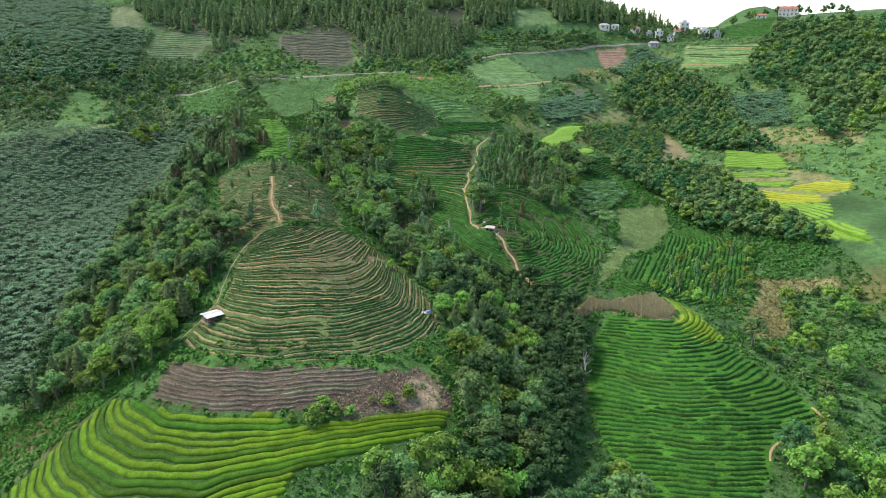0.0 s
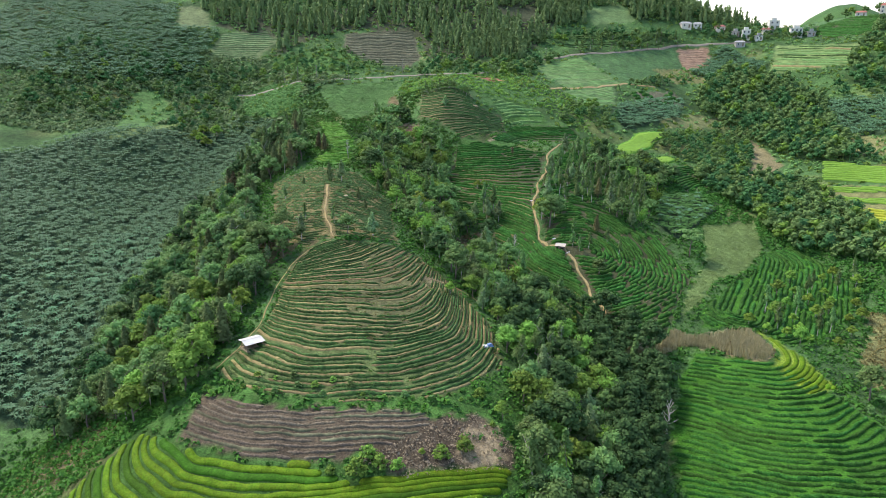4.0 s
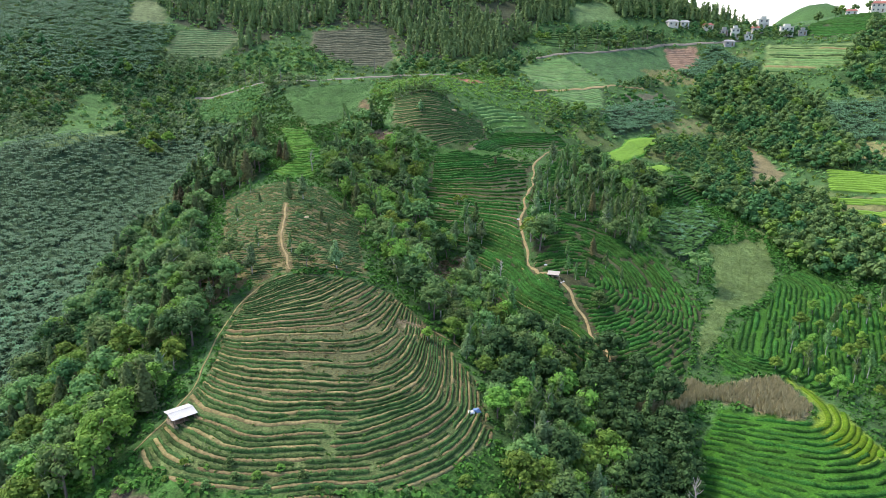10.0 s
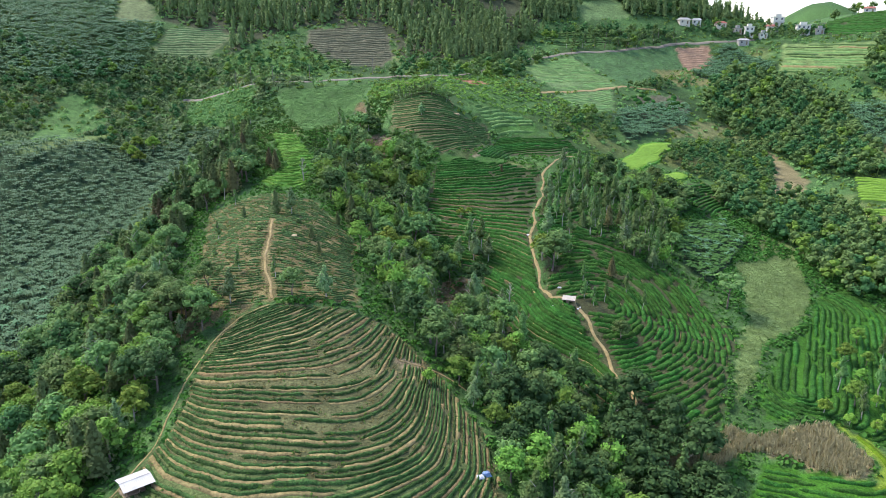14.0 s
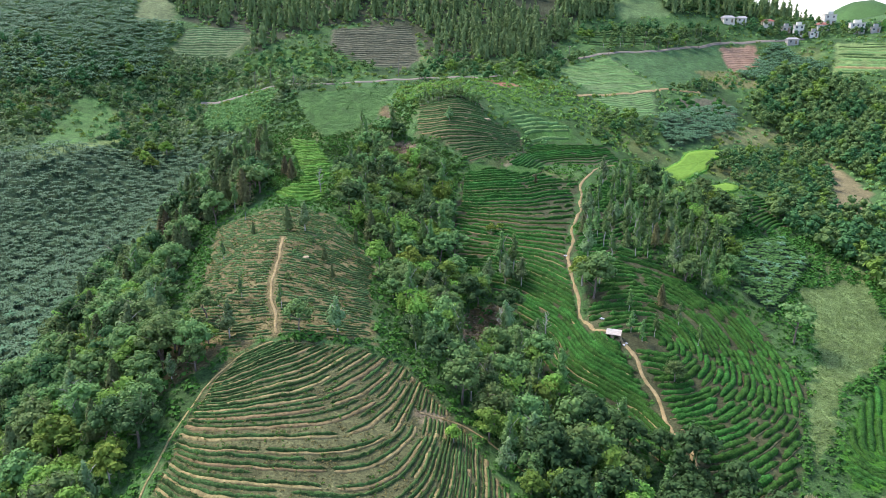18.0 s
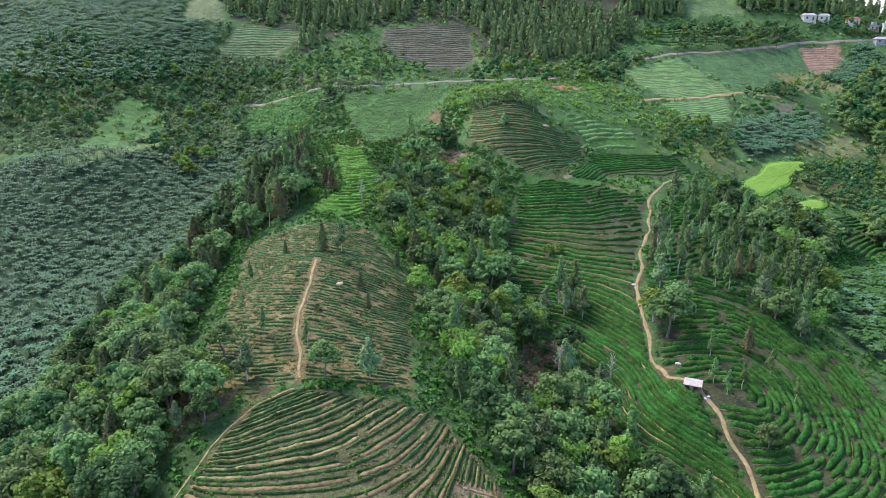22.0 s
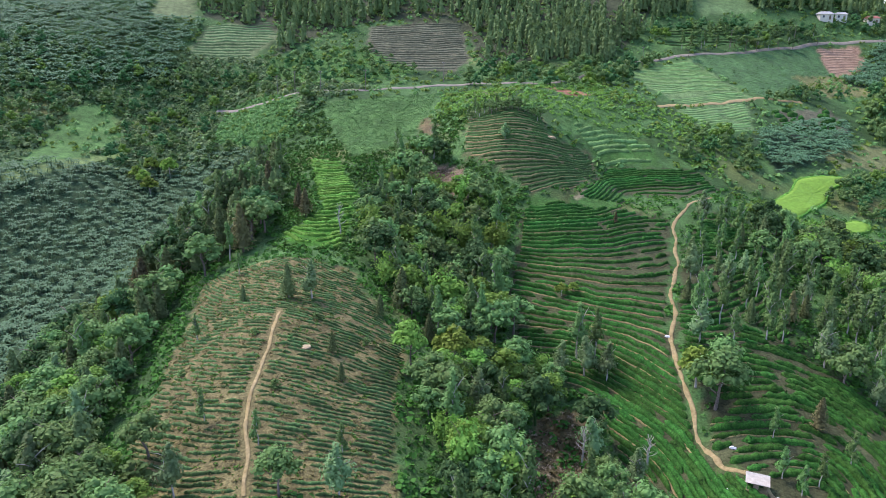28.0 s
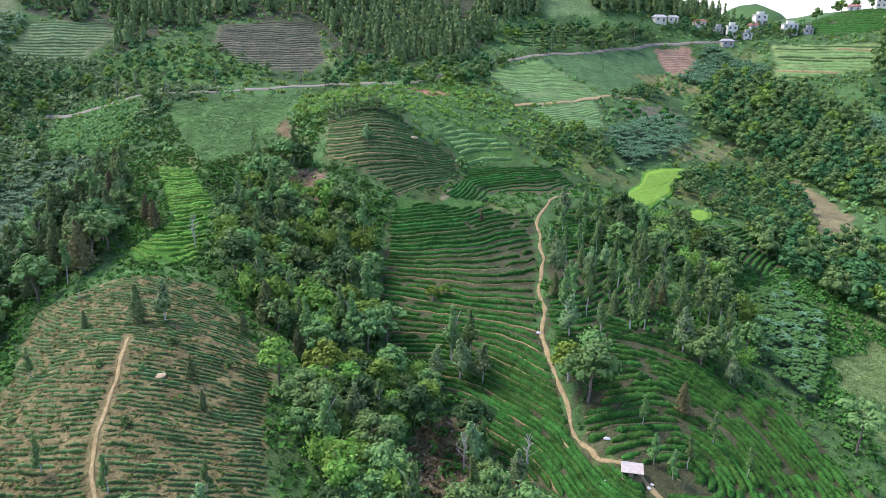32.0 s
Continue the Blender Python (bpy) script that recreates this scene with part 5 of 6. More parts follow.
strewn("far_scrub", "low bushes along the ridge strip", "scrub", "weed_leaf", bush, places_in([(-112, 350), (-103, 330), (-88, 312), (-80, 286), (-72, 268), (-55, 270), (-56, 330), (-62, 344), (-75, 334), (-90, 362), (-99, 378)], 1500, 417, 0.3, 0.7, ("bright_strip", "smooth_field"), keep=off_ways))
strewn("far_scrub", "low green bushes at the head of the gully", "scrub", "weed_leaf", bush, places_in([(-58, 362), (-42, 364), (-44, 328), (-30, 318), (-22, 310), (-24, 300), (-40, 306), (-56, 330)], 700, 418, 0.3, 0.65, ("brown_terraces", "eroded_bank", "ridge_scar"), keep=off_ways))
strewn("lush_scrub", "fresh green scrub on the valley slopes", "scrub", "weed_leaf", weeds, places_in([(60, 190), (130, 215), (128, 300), (60, 340), (45, 280), (60, 235)], 1800, 404, 0.7, 1.6, EVERY))
strewn("dry_corn", "dry tan maize stalks left standing", "maize", "dry_stalk", [stalks(k) for k in range(330, 336)], places_in(FIELDS["corn_strip"][1], 1300, 405, 0.55, 0.9))
strewn("dry_grass", "dry tan grass on a fallow plot", "grass", "dry_leaf", [tuft(k, 6, 0.4, 0.5, 0.4) for k in range(335, 338)], places_in(FIELDS["tan_plot"][1], 600, 406, 0.6, 1.1))
strewn("dry_grass", "short dry grass between young tea rows", "grass", "dry_leaf", [tuft(k, 6, 0.4, 0.14, 0.28) for k in range(365, 368)], places_in(FIELDS["ridge_tea"][1], 2200, 436, 0.5, 1.1, keep=off_ways) + places_in(FIELDS["tea_dome"][1], 2200, 437, 0.4, 0.9, ("tea_dome_low",)))
strewn("meadow_grass", "soft pale grass of a fallow plot", "grass", "pale_grass", [tuft(k, 6, 0.6, 0.14, 0.24, 1.2) for k in range(338, 341)], places_in(FIELDS["grass_plot"][1], 3600, 408, 0.6, 1.0))
strewn("bank_grass", "rough green and brown grass on the slope beside the terraces", "grass", "grass_blade", [tuft(k, 8, 0.5, 0.45, 0.4) for k in range(370, 374)], places_in([(-104, 108), (-84, 121), (-68, 130), (-60, 140), (-78, 146), (-92, 148), (-101, 140), (-108, 118)], 2600, 442, 0.5, 1.2, ("rice_near",)))
strewn("dry_grass", "dry brown grass on the slope beside the terraces", "grass", "dry_leaf", [tuft(k, 7, 0.5, 0.35, 0.35) for k in range(374, 377)], places_in([(-100, 122), (-84, 127), (-76, 138), (-84, 150), (-97, 146)], 700, 443, 0.5, 1.1))
strewn("ground_weeds", "low green weeds along the plot margins", "weeds", "weed_leaf", [tuft(k, 5, 0.45, 0.3, 0.5) for k in range(350, 356)],
       places_in([(-110, 100), (-100, 262), (-40, 270), (40, 300), (128, 270), (128, 140), (90, 95), (-90, 95)], 9500, 412, 0.6, 1.4, EVERY + ["banana_hill"], keep=off_ways))
strewn("row_weeds", "thin weeds between young tea rows", "grass", "grass_blade", [tuft(k, 6, 0.4, 0.3, 0.35) for k in range(345, 348)], places_in(FIELDS["ridge_tea"][1], 1300, 410, 0.4, 0.9, keep=off_ways) + places_in(FIELDS["tea_dome"][1], 900, 411, 0.4, 0.9))
for plot, count, words in (("smooth_field", 3800, "even green crop over a smooth slope"), ("green_upper", 2200, "even green crop on an upper slope"), ("mid_green", 1100, "low green crop beside the tea")):
    strewn("crop", words, "crop", "crop_leaf", [tuft(k, 6, 0.7, 0.08, 0.24, 1.8) for k in range(360, 363)], places_in(FIELDS[plot][1], count, 430 + count % 97, 0.6, 1.2))
strewn("dry_shrubs", "half-dry brown shrubs on the bare gully side", "scrub", "leaf_rust", bush, places_in(FIELDS["gully_bare"][1], 90, 438, 0.3, 0.75) + places_in(FIELDS["eroded_bank"][1], 30, 439, 0.3, 0.6))
strewn("gully_weeds", "green weeds on the bare gully side", "weeds", "weed_leaf", weeds, places_in(FIELDS["gully_bare"][1], 110, 440, 0.6, 1.3) + places_in(FIELDS["pale_burnt"][1], 14, 441, 0.5, 0.9))
strewn("burnt_stubble", "brown dead stems on a burnt slope", "stubble", "brown_stem", [tuft(k, 7, 0.5, 0.35, 0.24) for k in range(341, 344)], places_in(FIELDS["burnt_slope"][1], 520, 409, 0.6, 1.2) + places_in(FIELDS["gully_bare"][1], 260, 415, 0.7, 1.5) + places_in(FIELDS["eroded_bank"][1], 120, 420, 0.8, 1.6))


# ---- bananas ----
def banana_leaves(seed, n=9, segs=3, length=2.3):
    r = rng_of(seed)
    verts, faces = [], []
    for k in range(n):
        a = 6.2832 * k / n + r.uniform(-0.3, 0.3)
        up, ln = r.uniform(0.65, 1.4), length * r.uniform(0.75, 1.1)
        c, s = math.cos(a), math.sin(a)
        base = len(verts)
        for j in range(segs + 1):
            u = j / segs
            out, z = ln * u * 0.92, 2.1 + ln * (up * u - (up * 0.55 + 0.45) * u * u)
            w = 0.33 * math.sin(math.pi * min(0.97, 0.12 + u * 0.86))
            for side in (-1, 0, 1):
                verts.append((c * out - s * w * side, s * out + c * w * side, z - 0.12 * abs(side)))
        for j in range(segs):
            for side in range(2):
                q = base + j * 3 + side
                faces += [(q, q + 1, q + 4), (q, q + 4, q + 3)]
    return np.array(verts), np.array(faces, int)


def banana_stem(seed):
    r = rng_of(seed)
    return tube([(0, 0, -0.3), (r.normal(0, 0.06), r.normal(0, 0.06), 1.1), (r.normal(0, 0.1), r.normal(0, 0.1), 2.3)], (0.17, 0.14, 0.09), 6)


material("banana_stem", (0.10, 0.13, 0.05), rough=0.6, grain=5, contrast=0.4)
BANANAS = []
for k in range(5):
    BANANAS.append((mesh_of("stem", *banana_stem(500 + k)), mesh_of("leaves", *banana_leaves(520 + k), smooth=False)))
    BANANAS[-1][0].materials.append(MAT["banana_stem"])
    BANANAS[-1][1].materials.append(MAT["banana_leaf_hazed"])


def banana(x, y, s, a, k):
    holder = new("banana_plant")
    holder.matrix_basis = pose(x, y, float(ground(x, y)), 0, 0, math.degrees(a)) @ Matrix.Diagonal((s, s, s, 1))
    for me, what in zip(BANANAS[k % 5], ("stem", "leaves")):
        o = new(what, me)
        o.parent = holder
    return tagged(holder, "banana plant with broad arching grey-green leaves", "banana", "bananas on the slope")


near_bananas = places_in([(-100, 152), (-104, 190), (-113, 230), (-124, 250), (-150, 215), (-135, 150)], 290, 421, 0.55, 0.8) + places_in(FIELDS["banana_east"][1], 40, 422, 0.6, 0.85)
for k, (x, y, s, a) in enumerate(near_bananas):
    banana(x, y, s, a, k)
whole = [joined([banana_leaves(540 + k, 6, 2), tube([(0, 0, -0.3), (0, 0, 2.2)], (0.16, 0.1), 3)]) for k in range(6)]
hill = [(-99, 150), (-101, 185), (-107, 215), (-112, 240), (-114, 262), (-114, 300), (-116, 335), (-114, 353), (-134, 362), (-150, 345), (-165, 340), (-200, 316), (-262, 262), (-262, 190), (-150, 150)]
strewn("banana_grove", "wide banana plantation covering a hillside", "bananas", "banana_leaf_hazed", whole, places_in(hill, 9000, 423, 0.45, 0.75))
strewn("green_maize", "tall green maize rows in the valley", "maize", "maize_leaf", [banana_leaves(580 + k, 7, 2, 1.25) for k in range(4)], [(x + round((y - x) / 1.7) * 0.85 - (y - x) / 2, y - round((y - x) / 1.7) * 0.85 + (y - x) / 2 + round((y - x) / 1.7) * 1.7 - (y - x), s, a) for x, y, s, a in places_in(FIELDS["banana_east"][1], 620, 427, 0.6, 0.85)])
strewn("banana_grove", "distant banana plantation on the upper hillside", "bananas", "banana_leaf_hazed", [banana_leaves(560 + k, 6, 2, 2.6) for k in range(5)],
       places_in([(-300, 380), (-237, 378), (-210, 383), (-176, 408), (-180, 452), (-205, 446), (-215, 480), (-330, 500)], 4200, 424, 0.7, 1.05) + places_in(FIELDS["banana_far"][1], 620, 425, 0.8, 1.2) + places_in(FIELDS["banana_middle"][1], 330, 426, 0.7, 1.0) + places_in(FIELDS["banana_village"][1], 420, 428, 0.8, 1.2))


# ---- the fir wood on the mountain ----
def far_fir(seed):
    r = rng_of(seed)
    return joined([fir_crown(r, 10.5, 3.9, 38, 1.35), tube([(0, 0, -0.5), (0, 0, 3)], (0.2, 0.15), 4)])


wood = [far_fir(600 + k) for k in range(6)]
WOOD = [(-220, 500), (-183, 462), (-140, 458), (-140, 436), (-118, 462), (-94, 480), (-60, 482), (-46, 436), (8, 470), (16, 486), (60, 560), (130, 585), (150, 640), (60, 720), (-120, 700), (-320, 640)]
strewn("fir_wood", "dense grey-green fir wood on the mountain side", "wood", "leaf_fir", wood,
       places_in(WOOD, 3300, 431, 0.65, 1.1, ("far_brown_tea", "far_pale_tea", "mountain_grass", "summit_plot"), keep=lambda x, y: wave(x, y, 90, 88) > -0.95 - (y < 520))
       + places_in([(-30, 481), (-26, 440), (8, 462), (7, 485), (-9, 494)], 130, 432, 0.6, 1.0) + places_in([(81, 570), (85, 546), (155, 575), (200, 610), (180, 650), (100, 640)], 420, 433, 0.7, 1.15, ("mountain_strip",)) + places_in([(16, 543), (16, 519), (50, 530), (50, 556)], 110, 434, 0.7, 1.0))
strewn("wood_floor", "shrubs and young growth under the mountain firs", "undergrowth", "leaf_mid", bush, places_in(WOOD, 4500, 435, 0.6, 1.3, ("far_brown_tea", "far_pale_tea", "mountain_grass", "mountain_strip", "summit_plot")))

# ---- paths and road ----
def ribbon(name, label, category, mat, points, width, lift=0.07, ragged=0.25, step=0.8):
    """A trodden or paved strip over the ground, with sides."""
    line = resampled(np.array(points, float), step)
    d = np.gradient(line, axis=0)
    d /= np.linalg.norm(d, axis=1)[:, None] + 1e-9
    side = np.stack([-d[:, 1], d[:, 0]], 1)
    x, y = line.T
    x, y = x + ragged * wave(x, y, 9, 61), y + ragged * wave(x, y, 9, 62)
    w = width * 0.5 * (1 + ragged * wave(x, y, 3.1, 63) + 0.5 * ragged * wave(x, y, 11, 64))
    rows = []
    for o, drop in ((-1.15, -0.4), (-1, 0), (-0.4, 0.02), (0.4, 0.02), (1, 0), (1.15, -0.4)):
        px, py = x + side[:, 0] * o * w, y + side[:, 1] * o * w
        rows.append(np.stack([px, py, ground(px, py) + lift + drop], 1))
    v = np.stack(rows, 1).reshape(-1, 3)
    i = (np.arange(len(line) - 1)[:, None] * 6 + np.arange(5)[None]).ravel()
    me = mesh_of(name, v, np.stack([i, i + 1, i + 7, i + 6], 1))
    me.materials.append(MAT[mat])
    return tagged(new(name, me), label, category, kind="structure")


ribbon("path_1", "narrow trodden dirt path through young tea", "path", "path_dirt", WAYS["path_1"][1], 0.48)
ribbon("path_2", "orange dirt path winding along a spur", "path", "path_dirt", WAYS["path_2"][1], 0.72, ragged=0.4)
ribbon("path_3", "pale footpath hooking round a tea slope", "path", "path_dirt", WAYS["path_3"][1], 0.6)
ribbon("path_4", "reddish track cut across the upper slope", "path", "path_dirt", WAYS["path_4"][1], 2.0)
ribbon("path_5", "worn edge track along the spur side", "path", "dry_bank", WAYS["path_5"][1], 0.32)
ribbon("path_6", "thin pale footpath along the crest of the tea spur", "path", "path_dirt", WAYS["path_6"][1], 0.4)
ribbon("road_1", "pale concrete lane crossing the hillside", "road", "road_concrete", WAYS["road_1"][1], 2.0, 0.12, 0.03, 3.0)


# ---- small buildings ----
def block(bm, lo, hi, bevel=0.0):
    """A box between two corners."""
    m = Matrix.Translation([(a + b) / 2 for a, b in zip(lo, hi)]) @ Matrix.Diagonal([b - a for a, b in zip(lo, hi)] + [1])
    made = bmesh.ops.create_cube(bm, size=1.0, matrix=m)
    if bevel:
        bmesh.ops.bevel(bm, geom=list({e for v in made["verts"] for e in v.link_edges}), offset=bevel, segments=1, affect="EDGES")
    return bm


def piece(name, bm, mat, parent, label="", at=None):
    """One bmesh as a mesh object under its thing."""
    me = bpy.data.meshes.new(name)
    bm.to_mesh(me)
    bm.free()
    me.materials.append(MAT[mat])
    ob = new(name, me)
    ob.parent = parent
    if at is not None:
        ob.matrix_basis = at
    return tagged(ob, label)


def boxed(name, lo, hi, mat, parent, label="", bevel=0.0, at=None):
    return piece(name, block(bmesh.new(), lo, hi, bevel), mat, parent, label, at)


def corrugated(length, depth, rise, waves, thick=0.03):
    """A corrugated sheet that slopes along y."""
    bm = bmesh.new()
    n = waves * 4
    rows = []
    for side in (0, -thick):
        for v in (0.0, 0.5, 1.0):
            rows.append([bm.verts.new((length * (k / n - 0.5), depth * (v - 0.5), rise * v + 0.014 * math.sin(6.2832 * k / 4) + side - 0.04 * math.sin(math.pi * v))) for k in range(n + 1)])
    for base in (0, 3):
        for a in (0, 1):
            for k in range(n):
                q = [rows[base + a][k], rows[base + a][k + 1], rows[base + a + 1][k + 1], rows[base + a + 1][k]]
                bm.faces.new(q if base == 0 else q[::-1])
    for k in range(n):
        bm.faces.new([rows[3][k], rows[3][k + 1], rows[0][k + 1], rows[0][k]])
        bm.faces.new([rows[2][k], rows[2][k + 1], rows[5][k + 1], rows[5][k]])
    return bm


def lumpy(seed, size, flat=0.8):
    """A sagging sack or mound."""
    bm = bmesh.new()
    bmesh.ops.create_icosphere(bm, subdivisions=2, radius=0.5)
    r = random.Random(seed)
    for v in bm.verts:
        n = 1 + 0.16 * noise.noise(v.co * 3 + Vector((seed, 0, 0))) + r.uniform(-0.03, 0.03)
        v.co = Vector((v.co.x * size[0] * n, v.co.y * size[1] * n, max(-0.3, v.co.z) * size[2] * n * flat))
    return bm


def thing(name, label, category, x, y, turn=0.0, z=None, group="", sink=0.0):
    holder = new(name)
    holder.matrix_basis = pose(x, y, (float(ground(x, y)) if z is None else z) - sink, 0, 0, turn)
    return tagged(holder, label, category, group)


# field shelter with a pale gabled sheet roof, open on its sides
hut = thing("field_shelter", "open field shelter with a pale sheet roof and blue tarpaulin", "hut", -53, 149.5, 44)
for sx in (-1.9, 0, 1.9):
    for sy in (-1.7, 1.7):
        boxed("post", (sx - 0.06, sy - 0.06, -0.8), (sx + 0.06, sy + 0.06, 1.75), "timber", hut)
for sy in (-1, 1):
    piece("roof_sheet", corrugated(4.9, 2.3, 0.5, 16), "roof_sheet", hut, "pale sheet roof slope", pose(0, sy * 1.14, 1.75, 0, 0, 0 if sy < 0 else 180))
boxed("ridge_cap", (-2.45, -0.12, 2.22), (2.45, 0.12, 2.28), "roof_sheet", hut, bevel=0.02)
for sy in (-1.7, 1.7):
    boxed("beam", (-2.2, sy - 0.05, 1.66), (2.2, sy + 0.05, 1.76), "timber", hut)
boxed("tarpaulin", (1.97, -1.6, 0.9), (2.0, 1.6, 1.75), "blue_tarp", hut, "blue tarpaulin side")
boxed("platform", (-1.7, -1.5, 0.35), (1.7, 1.5, 0.45), "timber", hut)
boxed("floor_slab", (-2.2, -2.0, -0.9), (2.2, 2.0, 0.04), "pale_earth", hut, "bare earth floor", 0.05)
hut.scale = (0.88, 0.88, 0.88)

# tea pickers' shed by the path
shed = thing("tea_shed", "small open shed with a weathered sloping roof by the path", "hut", 15.6, 224.2, -14)
boxed("floor_slab", (-2.1, -1.5, -1.2), (2.1, 1.4, 0.06), "path_dirt", shed, "trodden earth floor", 0.03)
for sx in (-1.9, 0, 1.9):
    boxed("post", (sx - 0.06, -1.3, 0.06), (sx + 0.06, -1.18, 2.15), "timber", shed)
    boxed("post", (sx - 0.06, 1.12, 0.06), (sx + 0.06, 1.24, 2.6), "timber", shed)
piece("roof_sheet", corrugated(4.6, 3.3, 0.62, 12), "fibre_roof", shed, "weathered corrugated roof", pose(0, -0.05, 2.12))
for sy, z in ((-1.24, 2.08), (1.18, 2.5)):
    boxed("beam", (-2.1, sy - 0.05, z - 0.1), (2.1, sy + 0.05, z), "timber", shed)
boxed("back_wall", (-1.95, 1.25, 0.06), (1.95, 1.31, 2.35), "fibre_roof", shed)
boxed("side_wall", (-1.98, -0.2, 0.06), (-1.93, 1.25, 2.2), "timber", shed)
boxed("bench", (-1.6, 0.5, 0.45), (1.5, 1.0, 0.52), "timber", shed)
boxed("hanging_tarp", (-0.75, -1.36, 0.5), (0.25, -1.31, 1.9), "timber", shed, "dark hanging cloth")
shed.scale = (0.68, 0.68, 0.6)
for k, (dx, dy, s) in enumerate(((-3.0, -0.6, 0.7), (-2.7, -1.6, 0.6), (1.9, -2.1, 0.75), (2.5, -1.6, 0.6), (-3.6, 0.2, 0.55), (0.9, -2.2, 0.5))):
    sack = lumpy(30 + k, (s * 0.95, s * 0.7, s * 0.55))
    me = bpy.data.meshes.new("sack")
    sack.to_mesh(me)
    sack.free()
    me.materials.append(MAT["white_plastic"])
    ob = new("sack", me)
    ob.matrix_basis = pose(15.6 + dx, 224.2 + dy, float(ground(15.6 + dx, 224.2 + dy)) + 0.16, 0, 0, 50 * k)
    tagged(ob, "white woven sack beside the tea shed", "sack", "sacks by the shed")


def draped(name, label, category, x, y, size, mat, seed, turn=0.0):
    """A crumpled sheet lying over something low."""
    bm = bmesh.new()
    bmesh.ops.create_grid(bm, x_segments=9, y_segments=9, size=0.5)
    for v in bm.verts:
        d = max(abs(v.co.x), abs(v.co.y)) * 2
        v.co = Vector((v.co.x * size[0], v.co.y * size[1], size[2] * (1 - d ** 3) + 0.12 * noise.noise(Vector((v.co.x * 5, v.co.y * 5, seed)))))
    bmesh.ops.solidify(bm, geom=list(bm.faces), thickness=0.02)
    me = bpy.data.meshes.new(name)
    bm.to_mesh(me)
    bm.free()
    me.materials.append(MAT[mat])
    ob = new(name, me)
    ob.matrix_basis = pose(x, y, float(ground(x, y)) + 0.05, 0, 0, turn)
    return tagged(ob, label, category)


draped("tarpaulin", "crumpled blue tarpaulin over a low stack", "tarpaulin", -3.6, 159.3, (1.5, 1.2, 0.7), "blue_tarp", 3, 20)
draped("plastic_sheet", "crumpled white plastic sheet on the tea edge", "sheet", -4.6, 158.2, (1.4, 1.0, 0.4), "white_plastic", 7, 15)
draped("plastic_sheet", "white plastic sheet lying in the tea rows", "sheet", 14.2, 232.6, (1.1, 0.5, 0.3), "white_plastic", 9, -20)
draped("plastic_sheet", "small white sheet beside the dirt path", "sheet", 7.6, 259, (0.9, 0.6, 0.25), "white_plastic", 12, -20)


def mound(name, label, category, x, y, size, mat, seed):
    bm = lumpy(seed, size)
    me = bpy.data.meshes.new(name)
    bm.to_mesh(me)
    bm.free()
    me.materials.append(MAT[mat])
    ob = new(name, me)
    ob.matrix_basis = pose(x, y, float(ground(x, y)) + 0.1, 0, 0, seed * 31)
    return tagged(ob, label, category)


mound("earth_mound", "pale bare earth mound among young tea", "mound", -50.7, 228.4, (2.2, 1.5, 0.55), "pale_earth", 3)
mound("earth_mound", "pale spoil heap on the tea terrace edge", "mound", -16.5, 341, (3.0, 2.0, 1.6), "pale_earth", 5)


# ---- bare trees ----
def bare_tree(x, y, h, seed, label):
    r = rng_of(seed)
    holder = thing("bare_tree", label, "tree", x, y)
    part("trunk", trunk_mesh(r, h, 0.16, h * 0.12, 0, 0.4, 0.95), "pale_bark", holder)
    for k in range(11):
        u = 0.35 + 0.055 * k
        a = 2.4 * k + r.uniform(-0.3, 0.3)
        reach = h * 0.30 * (1.1 - u)
        p = np.array((0, 0, h * u * 0.93))
        pieces = [tube([p, p + (math.cos(a) * reach * 0.5, math.sin(a) * reach * 0.5, h * 0.07), p + (math.cos(a) * reach, math.sin(a) * reach, h * 0.17)], (0.07, 0.05, 0.015), 4)]
        for j in (-0.6, 0.6):
            q = p + (math.cos(a) * reach * 0.5, math.sin(a) * reach * 0.5, h * 0.07)
            pieces.append(tube([q, q + (math.cos(a + j) * reach * 0.5, math.sin(a + j) * reach * 0.5, h * 0.09)], (0.035, 0.01), 3))
        part("branch", joined(pieces), "pale_bark", holder)


bare_tree(34, 153, 9.0, 801, "leafless pale tree above the gully")
bare_tree(-8, 230, 7.0, 802, "leafless grey tree on the bare gully side")
bare_tree(2, 232, 6.0, 803, "leafless grey tree at the tea edge")
bare_tree(-62, 282, 8.0, 804, "leafless pale tree beside the bright tea strip")

# ---- poles along the lane ----
for x, y in ((-121, 393), (-112, 388), (-101, 385), (-86, 392), (-60, 412), (20, 462), (64, 500), (100, 527)):
    pole = thing("utility_pole", "slim pale concrete utility pole by the lane", "pole", x, y, 20, group="poles along the lane")
    part("shaft", tube([(0, 0, -0.6), (0, 0, 4), (0, 0, 8)], (0.16, 0.13, 0.09), 8), "road_concrete", pole)
    boxed("crossarm", (-0.6, -0.05, 7.4), (0.6, 0.05, 7.5), "road_concrete", pole)
    for sx in (-0.5, 0.5):
        boxed("insulator", (sx - 0.04, -0.04, 7.5), (sx + 0.04, 0.04, 7.68), "white_wall", pole)


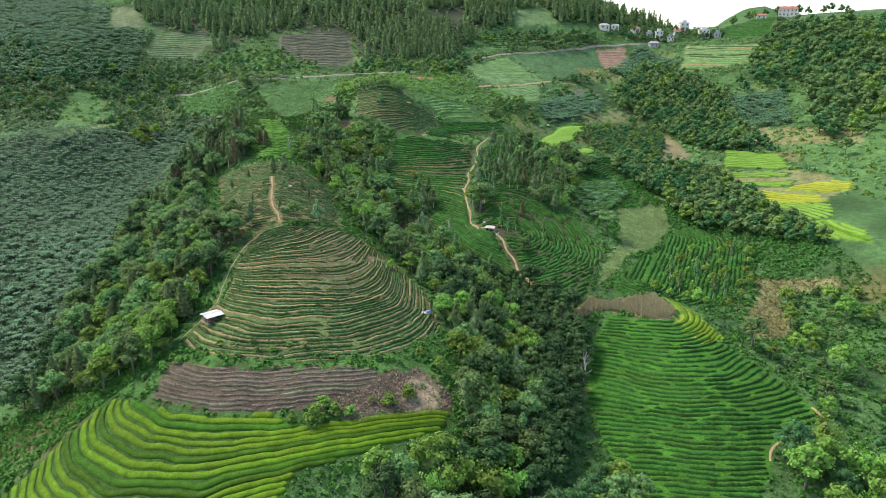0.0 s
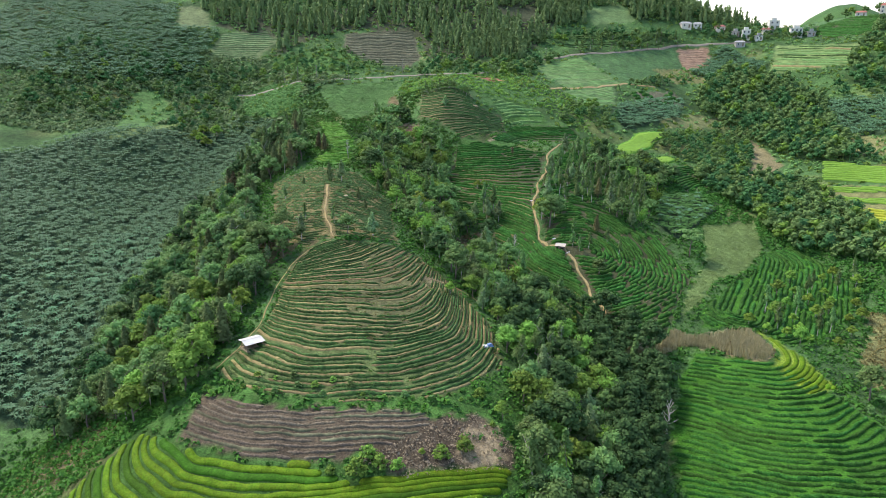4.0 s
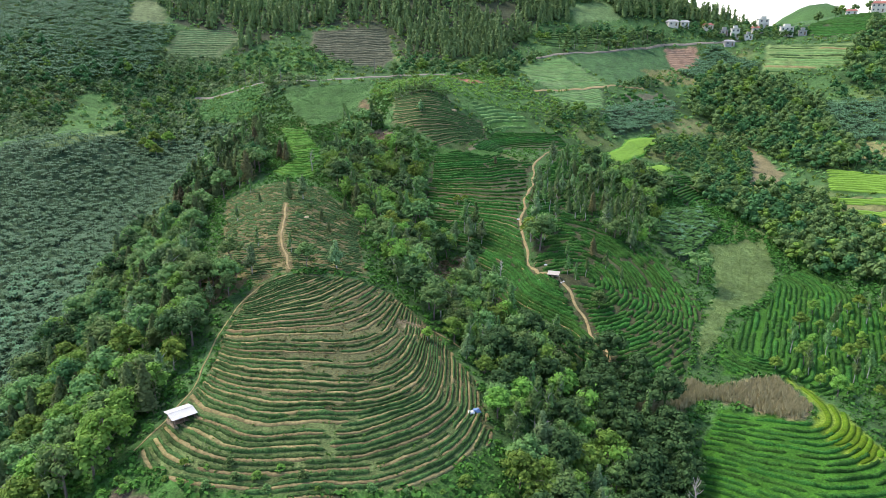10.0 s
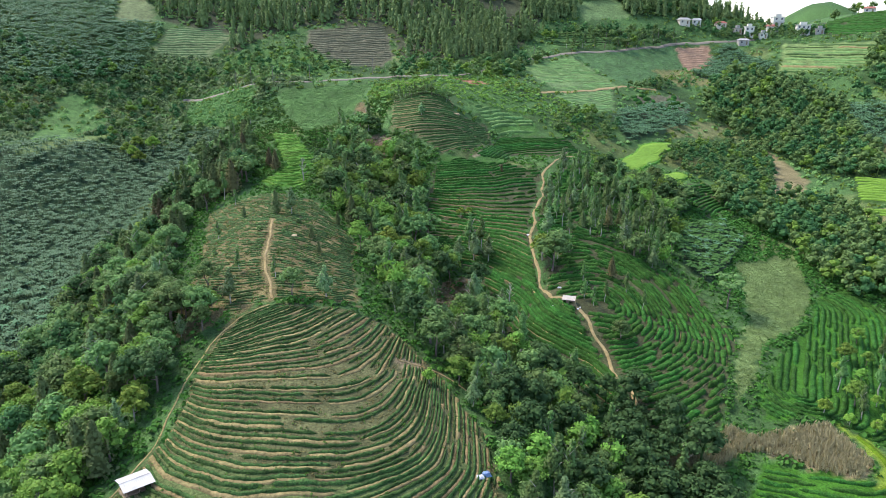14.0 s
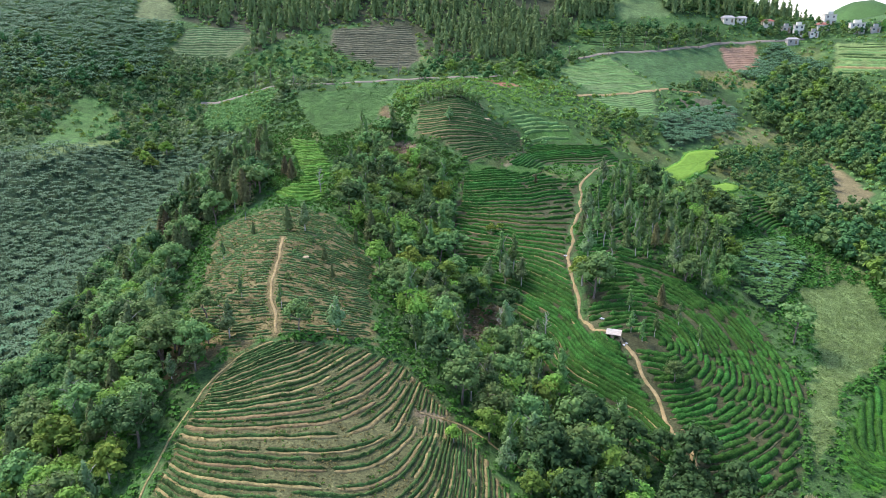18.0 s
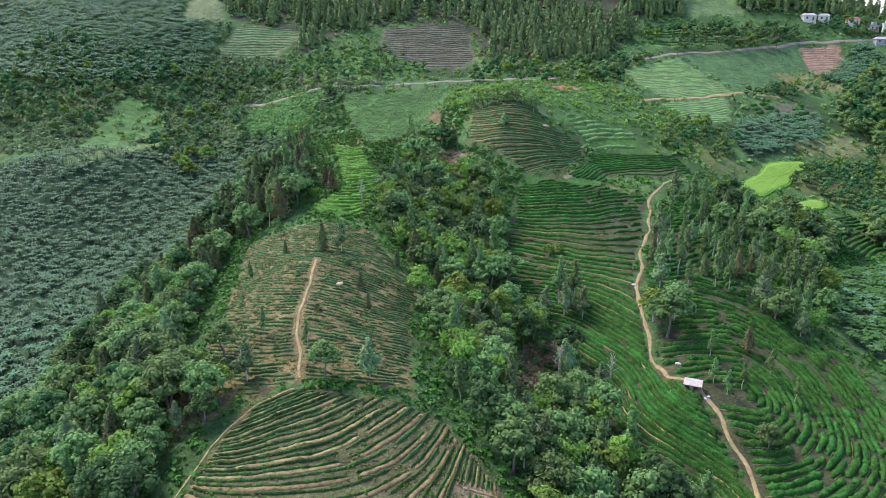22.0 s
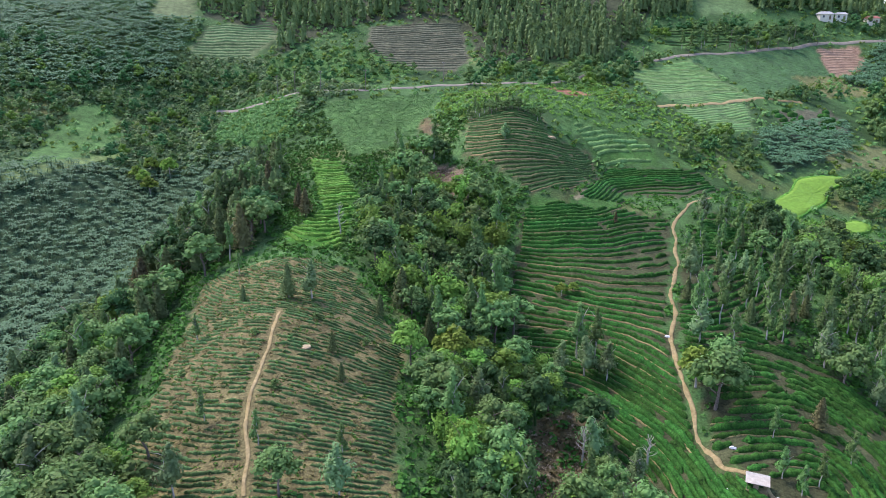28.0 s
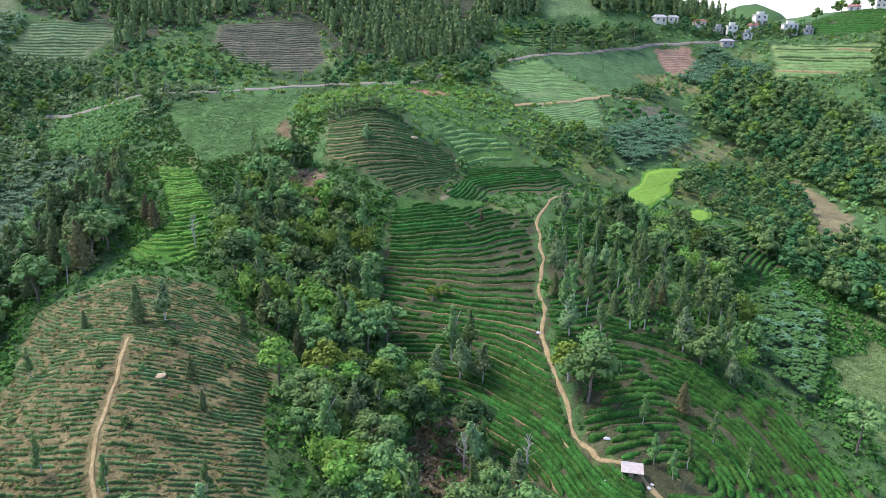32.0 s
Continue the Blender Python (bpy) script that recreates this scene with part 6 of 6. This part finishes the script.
# ---- village on the saddle ----
def house(x, y, w, d, floors, wall, roof, turn, label, pitched=False):
    """A house with its storeys, windows, door and roof."""
    w, d = w * 0.78, d * 0.78
    h = 2.9 * floors
    z = float(ground(x, y))
    hold = thing("house", label, "house", x, y, turn, z, "houses of the village")
    boxed("wall", (-w / 2, -d / 2, -3.0), (w / 2, d / 2, h), wall, hold)
    bays = max(2, int(w / 2.6))
    for f in range(floors):
        for k in range(bays):
            cx = w * ((k + 0.5) / bays - 0.5)
            if f == 0 and k == bays // 2:
                boxed("door", (cx - 0.5, -d / 2 - 0.03, 0.0), (cx + 0.5, -d / 2 + 0.02, 2.1), "timber", hold)
                continue
            win = boxed("window", (cx - 0.62, -d / 2 - 0.05, f * 2.9 + 0.9), (cx + 0.62, -d / 2 + 0.02, f * 2.9 + 2.3), "white_wall", hold)
            boxed("pane", (cx - 0.52, -d / 2 - 0.07, f * 2.9 + 1.0), (cx + 0.52, -d / 2 - 0.04, f * 2.9 + 2.2), "window_glass", win)
        if f:
            boxed("ledge", (-w / 2 - 0.2, -d / 2 - 0.35, f * 2.9 - 0.12), (w / 2 + 0.2, -d / 2 - 0.002, f * 2.9 + 0.06), "white_wall", hold)
    bm = bmesh.new()
    if pitched:
        rise, o = d * 0.26, 0.5
        a = [bm.verts.new(p) for p in ((-w / 2 - o, -d / 2 - o, h - 0.1), (w / 2 + o, -d / 2 - o, h - 0.1), (w / 2 + o, d / 2 + o, h - 0.1), (-w / 2 - o, d / 2 + o, h - 0.1), (-w / 2 + d * 0.2, 0, h + rise), (w / 2 - d * 0.2, 0, h + rise))]
        for q in ((0, 1, 5, 4), (2, 3, 4, 5), (1, 2, 5), (3, 0, 4), (3, 2, 1, 0)):
            bm.faces.new([a[i] for i in q])
    else:
        block(bm, (-w / 2 - 0.35, -d / 2 - 0.35, h + 0.004), (w / 2 + 0.35, d / 2 + 0.35, h + 0.25), 0.03)
        block(bm, (-w / 4, -d / 4, h + 0.254), (w / 4, d / 3, h + 1.9), 0.03)
    piece("roof", bm, roof, hold)


house(122, 556, 9, 6, 1, "cream_wall", "grey_roof", 10, "low cream village house with a grey roof", True)
house(131, 559, 7, 5, 1, "white_wall", "grey_roof", -6, "small white village house with a grey roof", True)
house(147, 560, 8, 6, 1, "cream_wall", "red_roof", 4, "low village house with a red roof", True)
house(157, 556, 6, 5, 1, "grey_wall", "grey_roof", 0, "grey village shed with a flat roof")
house(163, 552, 7, 6, 2, "white_wall", "white_wall", -8, "white two-storey house with a flat roof")
house(171, 549, 6, 5, 1, "white_wall", "grey_roof", -5, "small white house beside taller ones")
house(180, 561, 9, 6, 1, "white_wall", "red_roof", 6, "white house with a red pitched roof", True)
house(187, 570, 9, 6, 2, "white_wall", "white_wall", 2, "white two-storey house on the skyline")
house(197, 553, 10, 7, 2, "white_wall", "white_wall", -10, "tall white house with terraces and flat roof")
house(206, 549, 6, 5, 1, "grey_wall", "grey_roof", -12, "low grey outbuilding beside a white house")
house(156, 540, 8, 5, 1, "grey_wall", "grey_roof", 5, "low grey shed below the village", True)
house(275, 588, 18, 9, 2, "cream_wall", "red_roof", -24, "long cream two-storey house with a red roof", True)
house(256, 592, 9, 6, 1, "white_wall", "red_roof", -20, "small white house with a red roof", True)


# ---- flooded paddies with their bunds ----
def paddy(name, label):
    """A level-topped sheet of young rice with an earth bund round it."""
    poly = FIELDS[name][1]
    mid = poly.mean(0)
    ring = resampled(np.concatenate([poly, poly[:1]]), 1.2)
    hold = thing("rice_paddy", label, "paddy", float(mid[0]), float(mid[1]), group="paddies below the trees")
    base = np.array((mid[0], mid[1], float(ground(*mid))))
    fx, fy = mid[0] + (ring[:, 0] - mid[0]), mid[1] + (ring[:, 1] - mid[1])
    rows = []
    for f in (0.02, 0.25, 0.5, 0.75, 0.95, 1.0):
        x, y = mid[0] + (fx - mid[0]) * f, mid[1] + (fy - mid[1]) * f
        rows.append(np.stack([x, y, ground(x, y) + (0.5 + 0.05 * wave(x, y, 2, 9) if f < 1 else -0.3)], 1) - base)
    n = len(ring)
    v = np.concatenate(rows)
    k = np.arange(n)
    faces = np.concatenate([np.stack([a * n + k, a * n + (k + 1) % n, (a + 1) * n + (k + 1) % n, (a + 1) * n + k], 1) for a in range(5)])
    me = mesh_of("rice", v, faces[:, ::-1])
    me.materials.append(MAT["paddy_green"])
    o = new("rice", me)
    o.parent = hold
    bv, bf = hedge(np.concatenate([ring, ring[:3]]), 0.8, 0.55, 0.7, 0.3, 66)
    me = mesh_of("bund", bv - base, bf)
    me.materials.append(MAT["tea_bright"])
    o = new("bund", me)
    o.parent = hold


paddy("paddy_upper", "vivid light-green rice paddy on a terrace")
paddy("paddy_lower", "small vivid green paddy below a larger one")
